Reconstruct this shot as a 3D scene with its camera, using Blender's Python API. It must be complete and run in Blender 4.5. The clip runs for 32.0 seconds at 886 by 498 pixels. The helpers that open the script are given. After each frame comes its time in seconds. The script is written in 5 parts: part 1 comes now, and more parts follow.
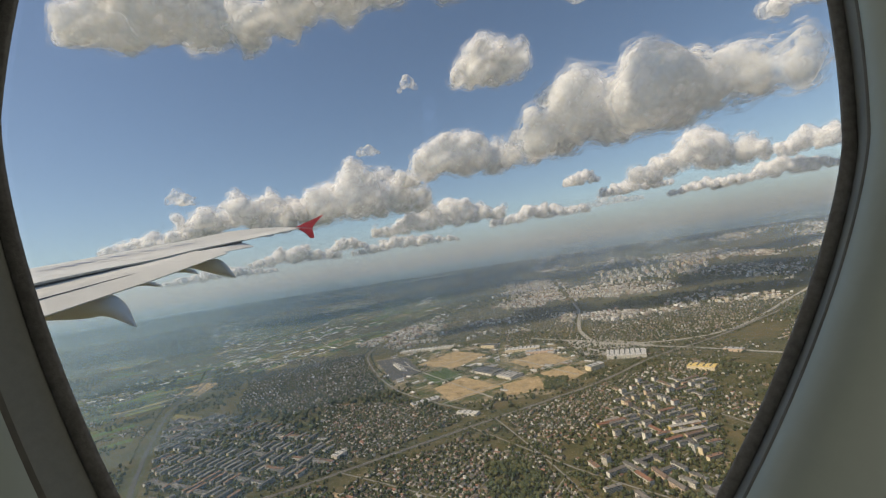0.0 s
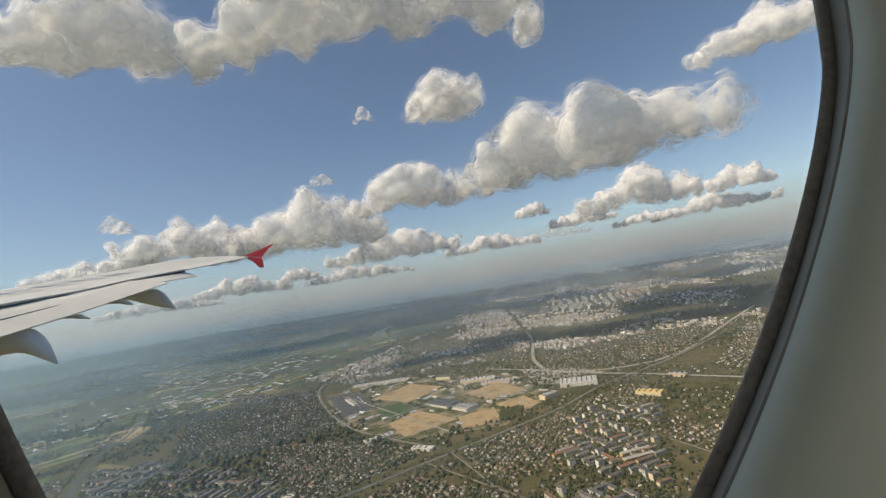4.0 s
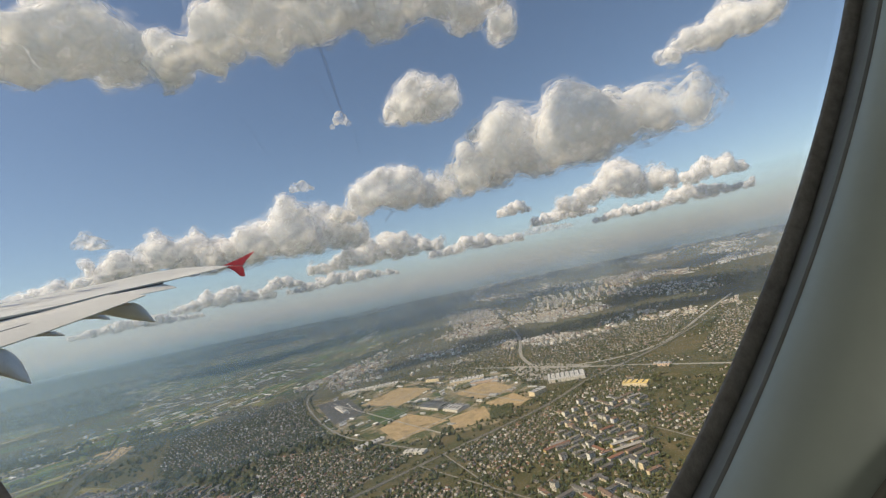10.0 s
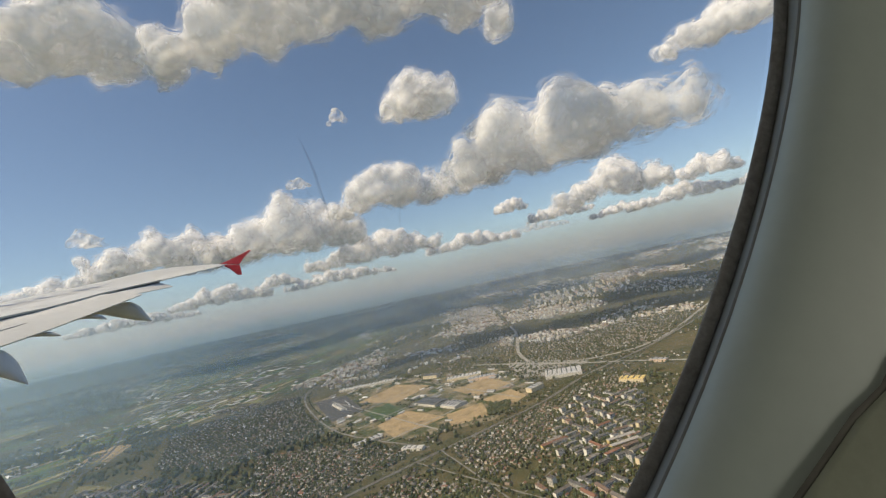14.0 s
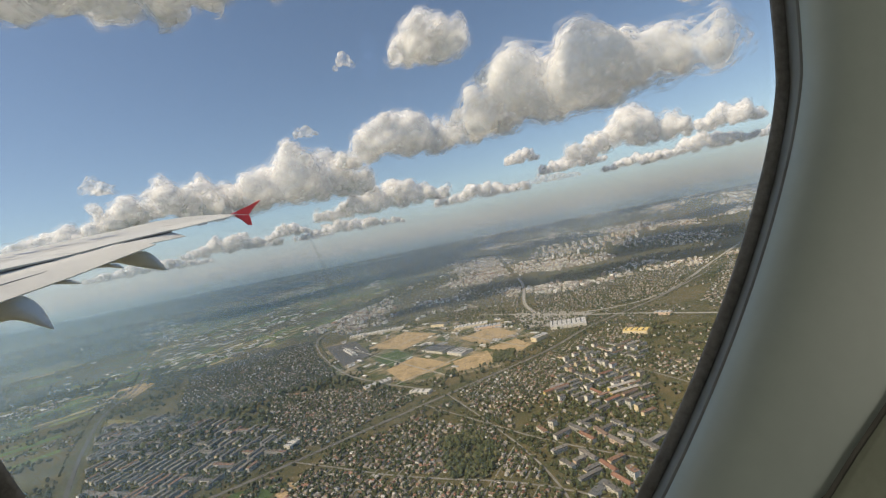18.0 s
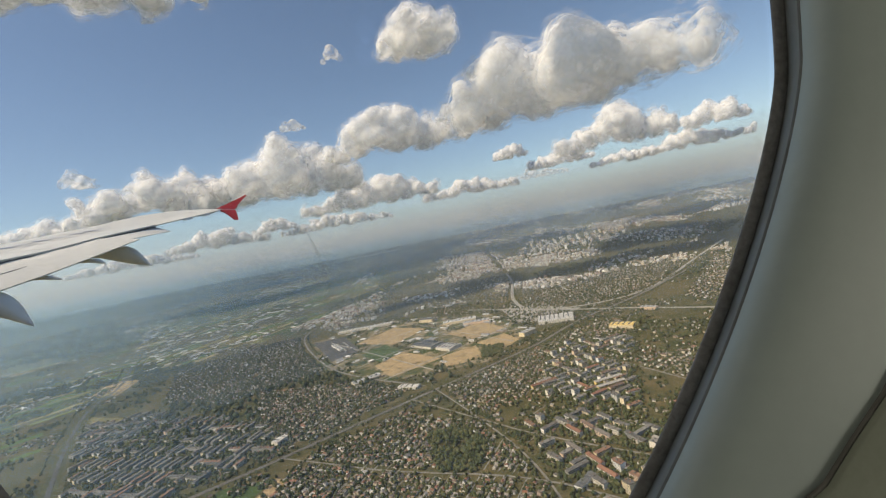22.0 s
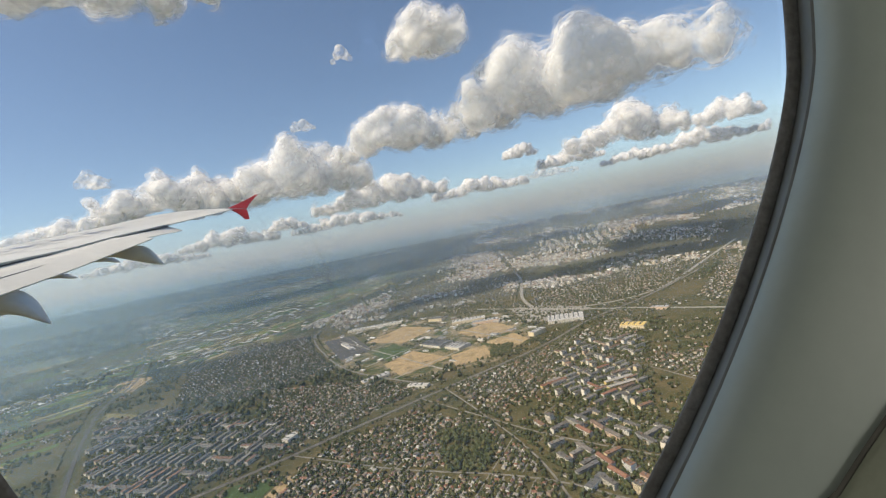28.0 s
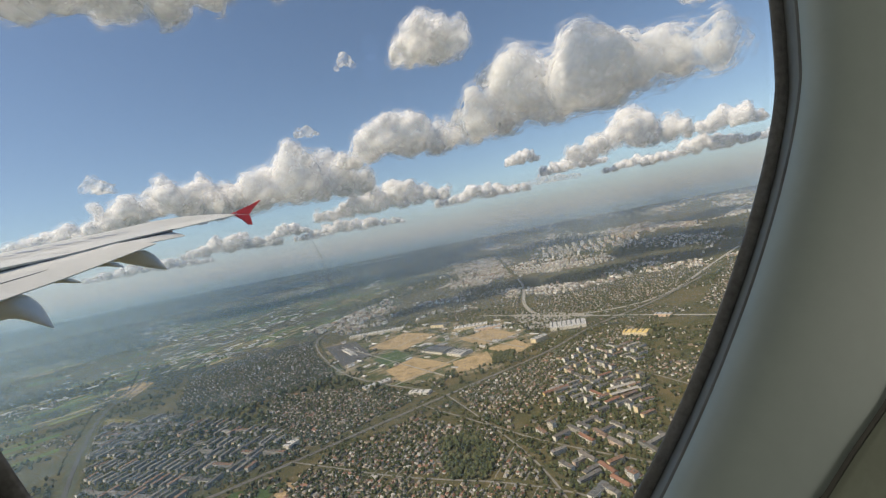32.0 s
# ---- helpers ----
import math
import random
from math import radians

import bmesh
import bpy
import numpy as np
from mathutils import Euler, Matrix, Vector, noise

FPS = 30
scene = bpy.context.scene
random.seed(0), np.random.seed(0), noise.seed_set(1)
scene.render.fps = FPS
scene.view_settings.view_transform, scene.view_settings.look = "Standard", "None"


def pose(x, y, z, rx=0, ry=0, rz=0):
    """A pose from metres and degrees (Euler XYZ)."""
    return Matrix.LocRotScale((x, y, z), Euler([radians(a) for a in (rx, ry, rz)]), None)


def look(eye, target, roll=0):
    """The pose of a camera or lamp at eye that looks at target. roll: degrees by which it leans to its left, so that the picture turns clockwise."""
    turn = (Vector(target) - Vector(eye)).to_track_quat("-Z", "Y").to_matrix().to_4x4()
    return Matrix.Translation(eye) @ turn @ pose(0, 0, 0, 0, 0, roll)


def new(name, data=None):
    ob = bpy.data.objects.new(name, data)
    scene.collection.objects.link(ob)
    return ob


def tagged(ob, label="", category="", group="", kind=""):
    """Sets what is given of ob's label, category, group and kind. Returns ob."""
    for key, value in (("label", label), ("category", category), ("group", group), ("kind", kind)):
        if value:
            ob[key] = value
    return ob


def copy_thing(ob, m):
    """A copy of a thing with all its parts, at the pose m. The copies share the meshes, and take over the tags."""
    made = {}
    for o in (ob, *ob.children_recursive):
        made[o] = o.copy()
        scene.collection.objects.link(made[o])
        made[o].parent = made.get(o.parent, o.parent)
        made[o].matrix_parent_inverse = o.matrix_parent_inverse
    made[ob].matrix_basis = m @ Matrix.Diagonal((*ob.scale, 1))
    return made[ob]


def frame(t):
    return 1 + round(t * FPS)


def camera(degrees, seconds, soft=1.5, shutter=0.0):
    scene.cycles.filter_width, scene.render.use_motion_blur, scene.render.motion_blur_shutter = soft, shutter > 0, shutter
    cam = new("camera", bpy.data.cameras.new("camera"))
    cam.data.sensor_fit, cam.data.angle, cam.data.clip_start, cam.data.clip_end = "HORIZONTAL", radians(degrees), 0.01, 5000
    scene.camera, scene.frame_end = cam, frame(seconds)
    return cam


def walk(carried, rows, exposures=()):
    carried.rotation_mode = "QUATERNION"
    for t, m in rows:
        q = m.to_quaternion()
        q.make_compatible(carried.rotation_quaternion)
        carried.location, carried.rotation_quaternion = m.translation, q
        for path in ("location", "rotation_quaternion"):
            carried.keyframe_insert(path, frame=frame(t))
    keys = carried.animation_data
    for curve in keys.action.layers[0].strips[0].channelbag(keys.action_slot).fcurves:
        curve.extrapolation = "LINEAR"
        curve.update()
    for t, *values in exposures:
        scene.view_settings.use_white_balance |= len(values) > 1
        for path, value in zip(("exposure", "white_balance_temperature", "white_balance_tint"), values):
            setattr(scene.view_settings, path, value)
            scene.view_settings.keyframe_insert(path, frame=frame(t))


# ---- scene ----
EYE = 340.0
cam = camera(91.0, 32.0, soft=1.2)
# seconds, place from the seat (right, ahead, up), yaw, pitch, lean to the right
ROWS = [
    (0, 0.0005, -0.0062, 0.0098, 7.42, 2.13, 8.91),
    (1, -0.0044, -0.0002, 0.0091, 4.44, 1.67, 8.40),
    (2, -0.0090, 0.0020, 0.0029, 1.75, 1.42, 8.92),
    (3, -0.0109, 0.0058, -0.0101, 1.97, 3.26, 9.28),
    (4, -0.0160, 0.0090, -0.0233, 0.95, 5.12, 9.35),
    (7, -0.0215, 0.0187, -0.0450, -1.58, 6.48, 10.96),
    (8, -0.0234, 0.0245, -0.0525, -1.70, 6.51, 11.16),
    (9, -0.0235, 0.0246, -0.0530, -1.63, 5.48, 11.64),
    (10, -0.0266, 0.0353, -0.0645, -1.21, 4.92, 12.00),
    (11, -0.0186, 0.0196, -0.0506, -0.99, 5.35, 12.06),
    (12, -0.0191, 0.0189, -0.0493, -1.18, 4.99, 12.18),
    (13, -0.0180, 0.0194, -0.0488, -1.39, 4.98, 11.99),
    (14, -0.0146, 0.0137, -0.0421, -1.50, 4.46, 12.18),
    (17, -0.0039, 0.0045, -0.0025, 0.77, -1.50, 11.33),
    (18, -0.0031, 0.0022, 0.0011, 0.90, -1.58, 11.41),
    (19, 0.0008, -0.0012, 0.0016, 0.86, -1.40, 11.55),
    (20, -0.0034, 0.0032, 0.0015, 0.77, -1.90, 11.40),
    (21, -0.0043, 0.0027, 0.0006, 0.01, -2.14, 11.47),
    (22, -0.0065, 0.0045, 0.0002, -0.44, -2.46, 11.32),
    (23, -0.0073, 0.0055, 0.0017, -0.25, -2.80, 11.59),
    (24, 0.0014, -0.0046, 0.0072, -0.00, -2.29, 12.00),
    (25, 0.0024, -0.0063, 0.0080, -0.36, -2.36, 12.11),
    (28, -0.0046, 0.0056, 0.0006, 0.77, -2.33, 11.35),
    (29, -0.0054, 0.0050, 0.0031, 0.80, -2.46, 10.91),
    (30, -0.0010, 0.0001, 0.0025, 1.05, -1.71, 11.18),
    (31, -0.0002, -0.0042, 0.0054, 0.94, -1.31, 10.91),
    (32, -0.0033, 0.0012, 0.0012, 0.90, -1.49, 11.13),
]


def eye_pose(x, y, z, yaw, pitch, lean):
    return Matrix.Translation((x, y, EYE + z)) @ pose(0, 0, 0, 0, 0, yaw) @ pose(0, 0, 0, 90 + pitch) @ pose(0, 0, 0, 0, 0, -lean)


walk(cam, [(r[0], eye_pose(*r[1:])) for r in ROWS], exposures=[(0.0, 0.24, 7700, 11), (4.0, 0.32, 7700, 11), (8.0, 0.38, 7700, 11), (14.0, 0.38, 7700, 11), (17.0, 0.42, 7700, 11), (25.5, 0.46, 7600, 11), (28.0, 0.56, 7400, 11), (30.5, 0.54, 7400, 11), (32.0, 0.42, 7400, 11)])

# ---- light ----
SUN_AZ, SUN_EL = -112.0, 47.0
world = bpy.data.worlds.new("sky")
world.use_nodes = True
scene.world = world
scene.cycles.transparent_max_bounces = 40
wn = world.node_tree.nodes
sky = wn.new("ShaderNodeTexSky")
sky.sky_type, sky.sun_disc = "NISHITA", False
sky.sun_elevation, sky.sun_rotation = radians(SUN_EL), radians(SUN_AZ)
sky.altitude, sky.air_density, sky.dust_density, sky.ozone_density = 400, 1.0, 0.7, 4.0
wn["Background"].inputs[1].default_value = 0.102
world.node_tree.links.new(sky.outputs[0], wn["Background"].inputs[0])
to_sun = Vector((math.sin(radians(SUN_AZ)) * math.cos(radians(SUN_EL)), math.cos(radians(SUN_AZ)) * math.cos(radians(SUN_EL)), math.sin(radians(SUN_EL))))
sun = new("sun", bpy.data.lights.new("sun", "SUN"))
sun.data.energy, sun.data.angle, sun.data.color = 3.9, radians(0.5), (1.0, 0.90, 0.75)
sun.matrix_world = look(to_sun * 100, (0, 0, 0))


# ---- materials ----
def socket(nt, kind, **values):
    n = nt.nodes.new("ShaderNode" + kind)
    for k, v in values.items():
        n.inputs[k.replace("_", " ")].default_value = v
    return n


def ramp(nt, stops, constant=False):
    r = nt.nodes.new("ShaderNodeValToRGB")
    r.color_ramp.interpolation = "CONSTANT" if constant else "LINEAR"
    e = r.color_ramp.elements
    while len(e) < len(stops):
        e.new(0.5)
    for i, (p, c) in enumerate(stops):
        e[i].position, e[i].color = p, (*c, 1)
    return r


def mixed(nt, a, b, fac, mode="MIX"):
    m = nt.nodes.new("ShaderNodeMix")
    m.data_type, m.blend_type = "RGBA", mode
    for s, v in ((m.inputs[0], fac), (m.inputs[6], a), (m.inputs[7], b)):
        if hasattr(v, "default_value") or hasattr(v, "is_linked"):
            nt.links.new(v, s)
        elif isinstance(v, tuple):
            s.default_value = (*v, 1)
        else:
            s.default_value = v
    return m.outputs[2]


def material(name, stops, pick="noise", scale=1.0, grain=8.0, dirt=0.25, rough=0.8, metal=0.0, bump=0.0, bump_scale=None, spec=0.3):
    """Colours by a ramp over noise, over a random number for each loose piece ("island") or each object ("object"); finer grain on top."""
    m = bpy.data.materials.new(name)
    m.use_nodes = True
    nt = m.node_tree
    b = nt.nodes["Principled BSDF"]
    b.inputs["Roughness"].default_value, b.inputs["Metallic"].default_value = rough, metal
    b.inputs["Specular IOR Level"].default_value = spec
    geo = nt.nodes.new("ShaderNodeNewGeometry")
    at = nt.nodes.new("ShaderNodeTexCoord").outputs["Object"]
    n1 = socket(nt, "TexNoise", Scale=scale, Detail=4.0, Roughness=0.6)
    n2 = socket(nt, "TexNoise", Scale=scale * grain, Detail=3.0, Roughness=0.65)
    for n in (n1, n2):
        nt.links.new(at, n.inputs["Vector"])
    r = ramp(nt, stops, pick != "noise")
    if pick == "noise":
        nt.links.new(n1.outputs["Fac"], r.inputs["Fac"])
    elif pick == "island":
        nt.links.new(geo.outputs["Random Per Island"], r.inputs["Fac"])
    else:
        nt.links.new(nt.nodes.new("ShaderNodeObjectInfo").outputs["Random"], r.inputs["Fac"])
    g = ramp(nt, [(0.3, (1 - dirt,) * 3), (0.7, (1 + dirt * 0.4,) * 3)])
    nt.links.new(n2.outputs["Fac"], g.inputs["Fac"])
    nt.links.new(mixed(nt, r.outputs["Color"], g.outputs["Color"], 1.0, "MULTIPLY"), b.inputs["Base Color"])
    if bump:
        bp = socket(nt, "Bump", Strength=bump, Distance=0.02 if scale > 2 else 1.0)
        nt.links.new(n2.outputs["Fac"], bp.inputs["Height"])
        nt.links.new(bp.outputs["Normal"], b.inputs["Normal"])
    return m


def plain(name, c, var=0.12, **k):
    return material(name, [(0.3, tuple(v * (1 - var) for v in c)), (0.7, tuple(min(1, v * (1 + var)) for v in c))], **k)


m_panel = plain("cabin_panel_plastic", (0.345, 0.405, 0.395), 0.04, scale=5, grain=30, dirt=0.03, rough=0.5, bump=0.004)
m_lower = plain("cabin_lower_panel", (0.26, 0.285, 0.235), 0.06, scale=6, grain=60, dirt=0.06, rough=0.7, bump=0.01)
m_seal = plain("rubber_seal", (0.165, 0.168, 0.172), 0.2, scale=20, grain=20, dirt=0.3, rough=0.6, bump=0.1)
m_reveal = plain("window_reveal_plastic", (0.19, 0.20, 0.19), 0.06, scale=10, grain=40, dirt=0.08, rough=0.6)
m_groove = plain("groove_shadow_gap", (0.13, 0.13, 0.12), 0.1, scale=10, rough=0.8)
m_wing = plain("wing_grey_paint", (0.62, 0.625, 0.60), 0.06, scale=0.6, grain=12, dirt=0.12, rough=0.38, spec=0.4)
m_flap = plain("flap_grey_paint", (0.64, 0.645, 0.62), 0.08, scale=0.8, grain=12, dirt=0.16, rough=0.45, spec=0.4)
m_fair = plain("fairing_grey_paint", (0.72, 0.73, 0.71), 0.06, scale=1.0, grain=10, dirt=0.14, rough=0.4, spec=0.4)
m_red = plain("red_paint", (0.50, 0.035, 0.05), 0.08, scale=2, grain=10, dirt=0.1, rough=0.35)
m_bar = plain("blue_grey_marking", (0.20, 0.25, 0.37), 0.1, scale=3, rough=0.5)
m_joint = plain("skin_joint_grey", (0.30, 0.305, 0.31), 0.1, scale=3, rough=0.6)
m_steel = plain("gap_dark_metal", (0.11, 0.115, 0.125), 0.2, scale=3, rough=0.6)

m_wall = material("house_wall_render", [(0.0, (0.50, 0.47, 0.40)), (0.25, (0.62, 0.60, 0.55)), (0.42, (0.40, 0.34, 0.26)), (0.6, (0.55, 0.47, 0.35)), (0.78, (0.72, 0.71, 0.68)), (0.86, (0.36, 0.28, 0.22))], "island", 0.15, dirt=0.2)
m_roof = material("house_roof_tiles", [(0.0, (0.20, 0.10, 0.07)), (0.15, (0.13, 0.12, 0.11)), (0.32, (0.25, 0.13, 0.09)), (0.44, (0.25, 0.235, 0.22)), (0.6, (0.15, 0.105, 0.085)), (0.74, (0.42, 0.40, 0.37)), (0.84, (0.20, 0.16, 0.125)), (0.93, (0.11, 0.10, 0.10))], "island", 0.2, dirt=0.3)
m_owall = material("house_wall_painted", [(0.0, (0.54, 0.51, 0.44)), (0.25, (0.64, 0.62, 0.57)), (0.45, (0.42, 0.36, 0.28)), (0.65, (0.58, 0.50, 0.38)), (0.85, (0.74, 0.73, 0.70))], "object", 0.15, dirt=0.2)
m_oroof = material("house_roof_covering", [(0.0, (0.21, 0.105, 0.07)), (0.2, (0.15, 0.135, 0.125)), (0.38, (0.25, 0.125, 0.085)), (0.52, (0.27, 0.25, 0.23)), (0.7, (0.16, 0.11, 0.085)), (0.85, (0.36, 0.34, 0.31))], "object", 0.2, dirt=0.3)
# wall colours raised paler, in place of sun on the faces in view
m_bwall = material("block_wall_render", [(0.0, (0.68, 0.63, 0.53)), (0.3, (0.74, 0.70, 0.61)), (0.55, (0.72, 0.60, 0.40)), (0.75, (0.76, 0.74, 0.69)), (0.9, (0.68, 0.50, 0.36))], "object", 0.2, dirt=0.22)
m_byellow = plain("block_wall_ochre", (0.62, 0.46, 0.17), 0.08, scale=0.2, dirt=0.15)
m_broof = material("block_roof_felt", [(0.0, (0.13, 0.125, 0.12)), (0.4, (0.20, 0.19, 0.175)), (0.7, (0.11, 0.105, 0.10)), (0.85, (0.22, 0.13, 0.09))], "object", 0.2, dirt=0.3)
m_glass = plain("dark_window_band", (0.10, 0.11, 0.12), 0.2, scale=0.5, rough=0.25)
m_hall = material("hall_roof_sheet", [(0.0, (0.54, 0.54, 0.53)), (0.3, (0.38, 0.38, 0.38)), (0.5, (0.72, 0.72, 0.70)), (0.78, (0.28, 0.28, 0.28))], "island", 0.05, dirt=0.18, rough=0.6)
m_tree = material("tree_leaves", [(0.0, (0.044, 0.058, 0.026)), (0.3, (0.064, 0.077, 0.034)), (0.6, (0.088, 0.097, 0.043)), (0.85, (0.120, 0.116, 0.054))], "island", 0.4, dirt=0.4, rough=0.9, spec=0.1)
m_field = material("field_crops", [(0.0, (0.085, 0.15, 0.045)), (0.14, (0.20, 0.20, 0.075)), (0.26, (0.05, 0.095, 0.035)), (0.38, (0.34, 0.28, 0.15)), (0.48, (0.11, 0.17, 0.055)), (0.62, (0.26, 0.235, 0.11)), (0.74, (0.045, 0.075, 0.03)), (0.86, (0.16, 0.19, 0.07))], "island", 0.02, 12, dirt=0.25, rough=0.95, spec=0.05)
m_sand = material("bare_sandy_soil", [(0.30, (0.16, 0.135, 0.075)), (0.40, (0.30, 0.225, 0.13)), (0.52, (0.42, 0.315, 0.185)), (0.64, (0.36, 0.27, 0.16)), (0.72, (0.24, 0.20, 0.12))], "noise", 0.022, 9, dirt=0.35, rough=0.95, spec=0.05)
m_grass = plain("mown_grass", (0.06, 0.095, 0.035), 0.25, scale=0.03, grain=9, dirt=0.3, rough=0.95, spec=0.05)
m_dry = plain("dry_verge_grass", (0.20, 0.18, 0.085), 0.25, scale=0.03, grain=9, dirt=0.35, rough=0.95, spec=0.05)
m_verge = plain("green_and_dry_verge", (0.078, 0.084, 0.042), 0.35, scale=0.03, grain=9, dirt=0.35, rough=0.95, spec=0.05)
m_asphalt = plain("asphalt", (0.075, 0.075, 0.075), 0.2, scale=0.05, grain=12, dirt=0.25, rough=0.9)
m_concrete = plain("pale_road_concrete", (0.30, 0.285, 0.25), 0.15, scale=0.05, grain=12, dirt=0.25, rough=0.9)
m_street = plain("grey_street", (0.20, 0.19, 0.17), 0.2, scale=0.05, grain=12, dirt=0.3, rough=0.9)
m_ballast = plain("railway_ballast", (0.165, 0.15, 0.125), 0.22, scale=0.06, grain=14, dirt=0.35, rough=0.95)
m_rail = plain("rail_steel", (0.25, 0.23, 0.22), 0.2, scale=1, rough=0.45, metal=0.6)


def ground_material():
    m = bpy.data.materials.new("ground_grass_gardens_and_soil")
    m.use_nodes = True
    nt = m.node_tree
    b = nt.nodes["Principled BSDF"]
    b.inputs["Roughness"].default_value, b.inputs["Specular IOR Level"].default_value = 0.95, 0.05
    at = nt.nodes.new("ShaderNodeTexCoord").outputs["Object"]
    big = socket(nt, "TexNoise", Scale=0.0016, Detail=5.0, Roughness=0.6)
    mid = socket(nt, "TexNoise", Scale=0.018, Detail=6.0, Roughness=0.7)
    fine = socket(nt, "TexNoise", Scale=0.22, Detail=5.0, Roughness=0.75)
    for n in (big, mid, fine):
        nt.links.new(at, n.inputs["Vector"])
    a = ramp(nt, [(0.34, (0.036, 0.052, 0.023)), (0.46, (0.076, 0.080, 0.035)), (0.56, (0.112, 0.100, 0.048)), (0.68, (0.145, 0.118, 0.056))])
    c = ramp(nt, [(0.36, (0.040, 0.055, 0.021)), (0.5, (0.094, 0.083, 0.040)), (0.6, (0.155, 0.118, 0.065)), (0.72, (0.23, 0.185, 0.11))])
    d = ramp(nt, [(0.32, (0.55, 0.55, 0.55)), (0.7, (1.25, 1.25, 1.25))])
    nt.links.new(big.outputs["Fac"], a.inputs["Fac"])
    nt.links.new(mid.outputs["Fac"], c.inputs["Fac"])
    nt.links.new(fine.outputs["Fac"], d.inputs["Fac"])
    col = mixed(nt, a.outputs["Color"], c.outputs["Color"], 0.55)
    nt.links.new(mixed(nt, col, d.outputs["Color"], 1.0, "MULTIPLY"), b.inputs["Base Color"])
    return m


def haze_material(radius, amount, low, high, tint):
    """A thin veil painted as hazy air: it lets most light through, thins out with height, and is thicker and bluer to
    the left.
    """
    m = bpy.data.materials.new("painted_haze")
    m.use_nodes = True
    nt = m.node_tree
    nt.nodes.remove(nt.nodes["Principled BSDF"])
    z = socket(nt, "SeparateXYZ")
    nt.links.new(nt.nodes.new("ShaderNodeTexCoord").outputs["Object"], z.inputs[0])
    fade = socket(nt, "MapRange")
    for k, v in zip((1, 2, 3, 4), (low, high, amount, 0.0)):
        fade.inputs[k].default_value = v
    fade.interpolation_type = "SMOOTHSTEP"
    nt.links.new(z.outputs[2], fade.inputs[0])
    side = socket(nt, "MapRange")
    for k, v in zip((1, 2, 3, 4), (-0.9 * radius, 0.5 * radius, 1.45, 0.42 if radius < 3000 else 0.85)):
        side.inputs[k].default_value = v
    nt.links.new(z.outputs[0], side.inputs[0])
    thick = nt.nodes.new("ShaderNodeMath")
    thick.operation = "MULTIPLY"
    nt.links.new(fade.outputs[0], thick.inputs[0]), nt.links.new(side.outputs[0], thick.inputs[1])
    clear, mix, tint_side = socket(nt, "BsdfTransparent"), socket(nt, "MixShader"), socket(nt, "MapRange")
    # left side tinted bright blue, standing in for sunlit haze
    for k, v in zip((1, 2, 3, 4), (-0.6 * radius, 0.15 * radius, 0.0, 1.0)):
        tint_side.inputs[k].default_value = v
    nt.links.new(z.outputs[0], tint_side.inputs[0])
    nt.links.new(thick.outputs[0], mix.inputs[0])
    nt.links.new(clear.outputs[0], mix.inputs[1]), nt.links.new(both_ways(nt, mixed(nt, (0.60, 0.84, 0.99), tint, tint_side.outputs[0])), mix.inputs[2])
    nt.links.new(mix.outputs[0], nt.nodes["Material Output"].inputs[0])
    return m


def both_ways(nt, tint, share=0.5):
    """Scatters the light back and lets a share of it through, scattered."""
    d, t, both = socket(nt, "BsdfDiffuse"), socket(nt, "BsdfTranslucent"), socket(nt, "MixShader", Fac=share)
    for q in (d, t):
        if isinstance(tint, tuple):
            q.inputs[0].default_value = (*tint, 1)
        else:
            nt.links.new(tint, q.inputs[0])
    nt.links.new(d.outputs[0], both.inputs[1]), nt.links.new(t.outputs[0], both.inputs[2])
    return both.outputs[0]


def cloud_material():
    """Dense vapour: light enters, is scattered almost without loss and leaves again elsewhere."""
    m = bpy.data.materials.new("cloud_vapour")
    m.use_nodes = True
    nt = m.node_tree
    nt.nodes.remove(nt.nodes["Principled BSDF"])
    nt.links.new(both_ways(nt, (0.940, 0.946, 0.957), 0.60), nt.nodes["Material Output"].inputs[0])
    return m


def fringe_material(name, amount, scale, low, high):
    """Thin vapour at a cloud's edge: it scatters light both ways and has gaps between its shreds."""
    m = bpy.data.materials.new(name)
    m.use_nodes = True
    nt = m.node_tree
    nt.nodes.remove(nt.nodes["Principled BSDF"])
    n = socket(nt, "TexNoise", Scale=scale, Detail=2.0, Roughness=0.5)
    nt.links.new(nt.nodes.new("ShaderNodeTexCoord").outputs["Object"], n.inputs["Vector"])
    f = socket(nt, "MapRange")
    f.interpolation_type = "SMOOTHSTEP"
    for k, v in zip((1, 2, 3, 4), (low, high, 0.0, amount)):
        f.inputs[k].default_value = v
    nt.links.new(n.outputs["Fac"], f.inputs[0])
    clear, mix = socket(nt, "BsdfTransparent"), socket(nt, "MixShader")
    nt.links.new(f.outputs[0], mix.inputs[0])
    nt.links.new(clear.outputs[0], mix.inputs[1]), nt.links.new(both_ways(nt, (0.940, 0.946, 0.957), 0.60), mix.inputs[2])
    nt.links.new(mix.outputs[0], nt.nodes["Material Output"].inputs[0])
    return m


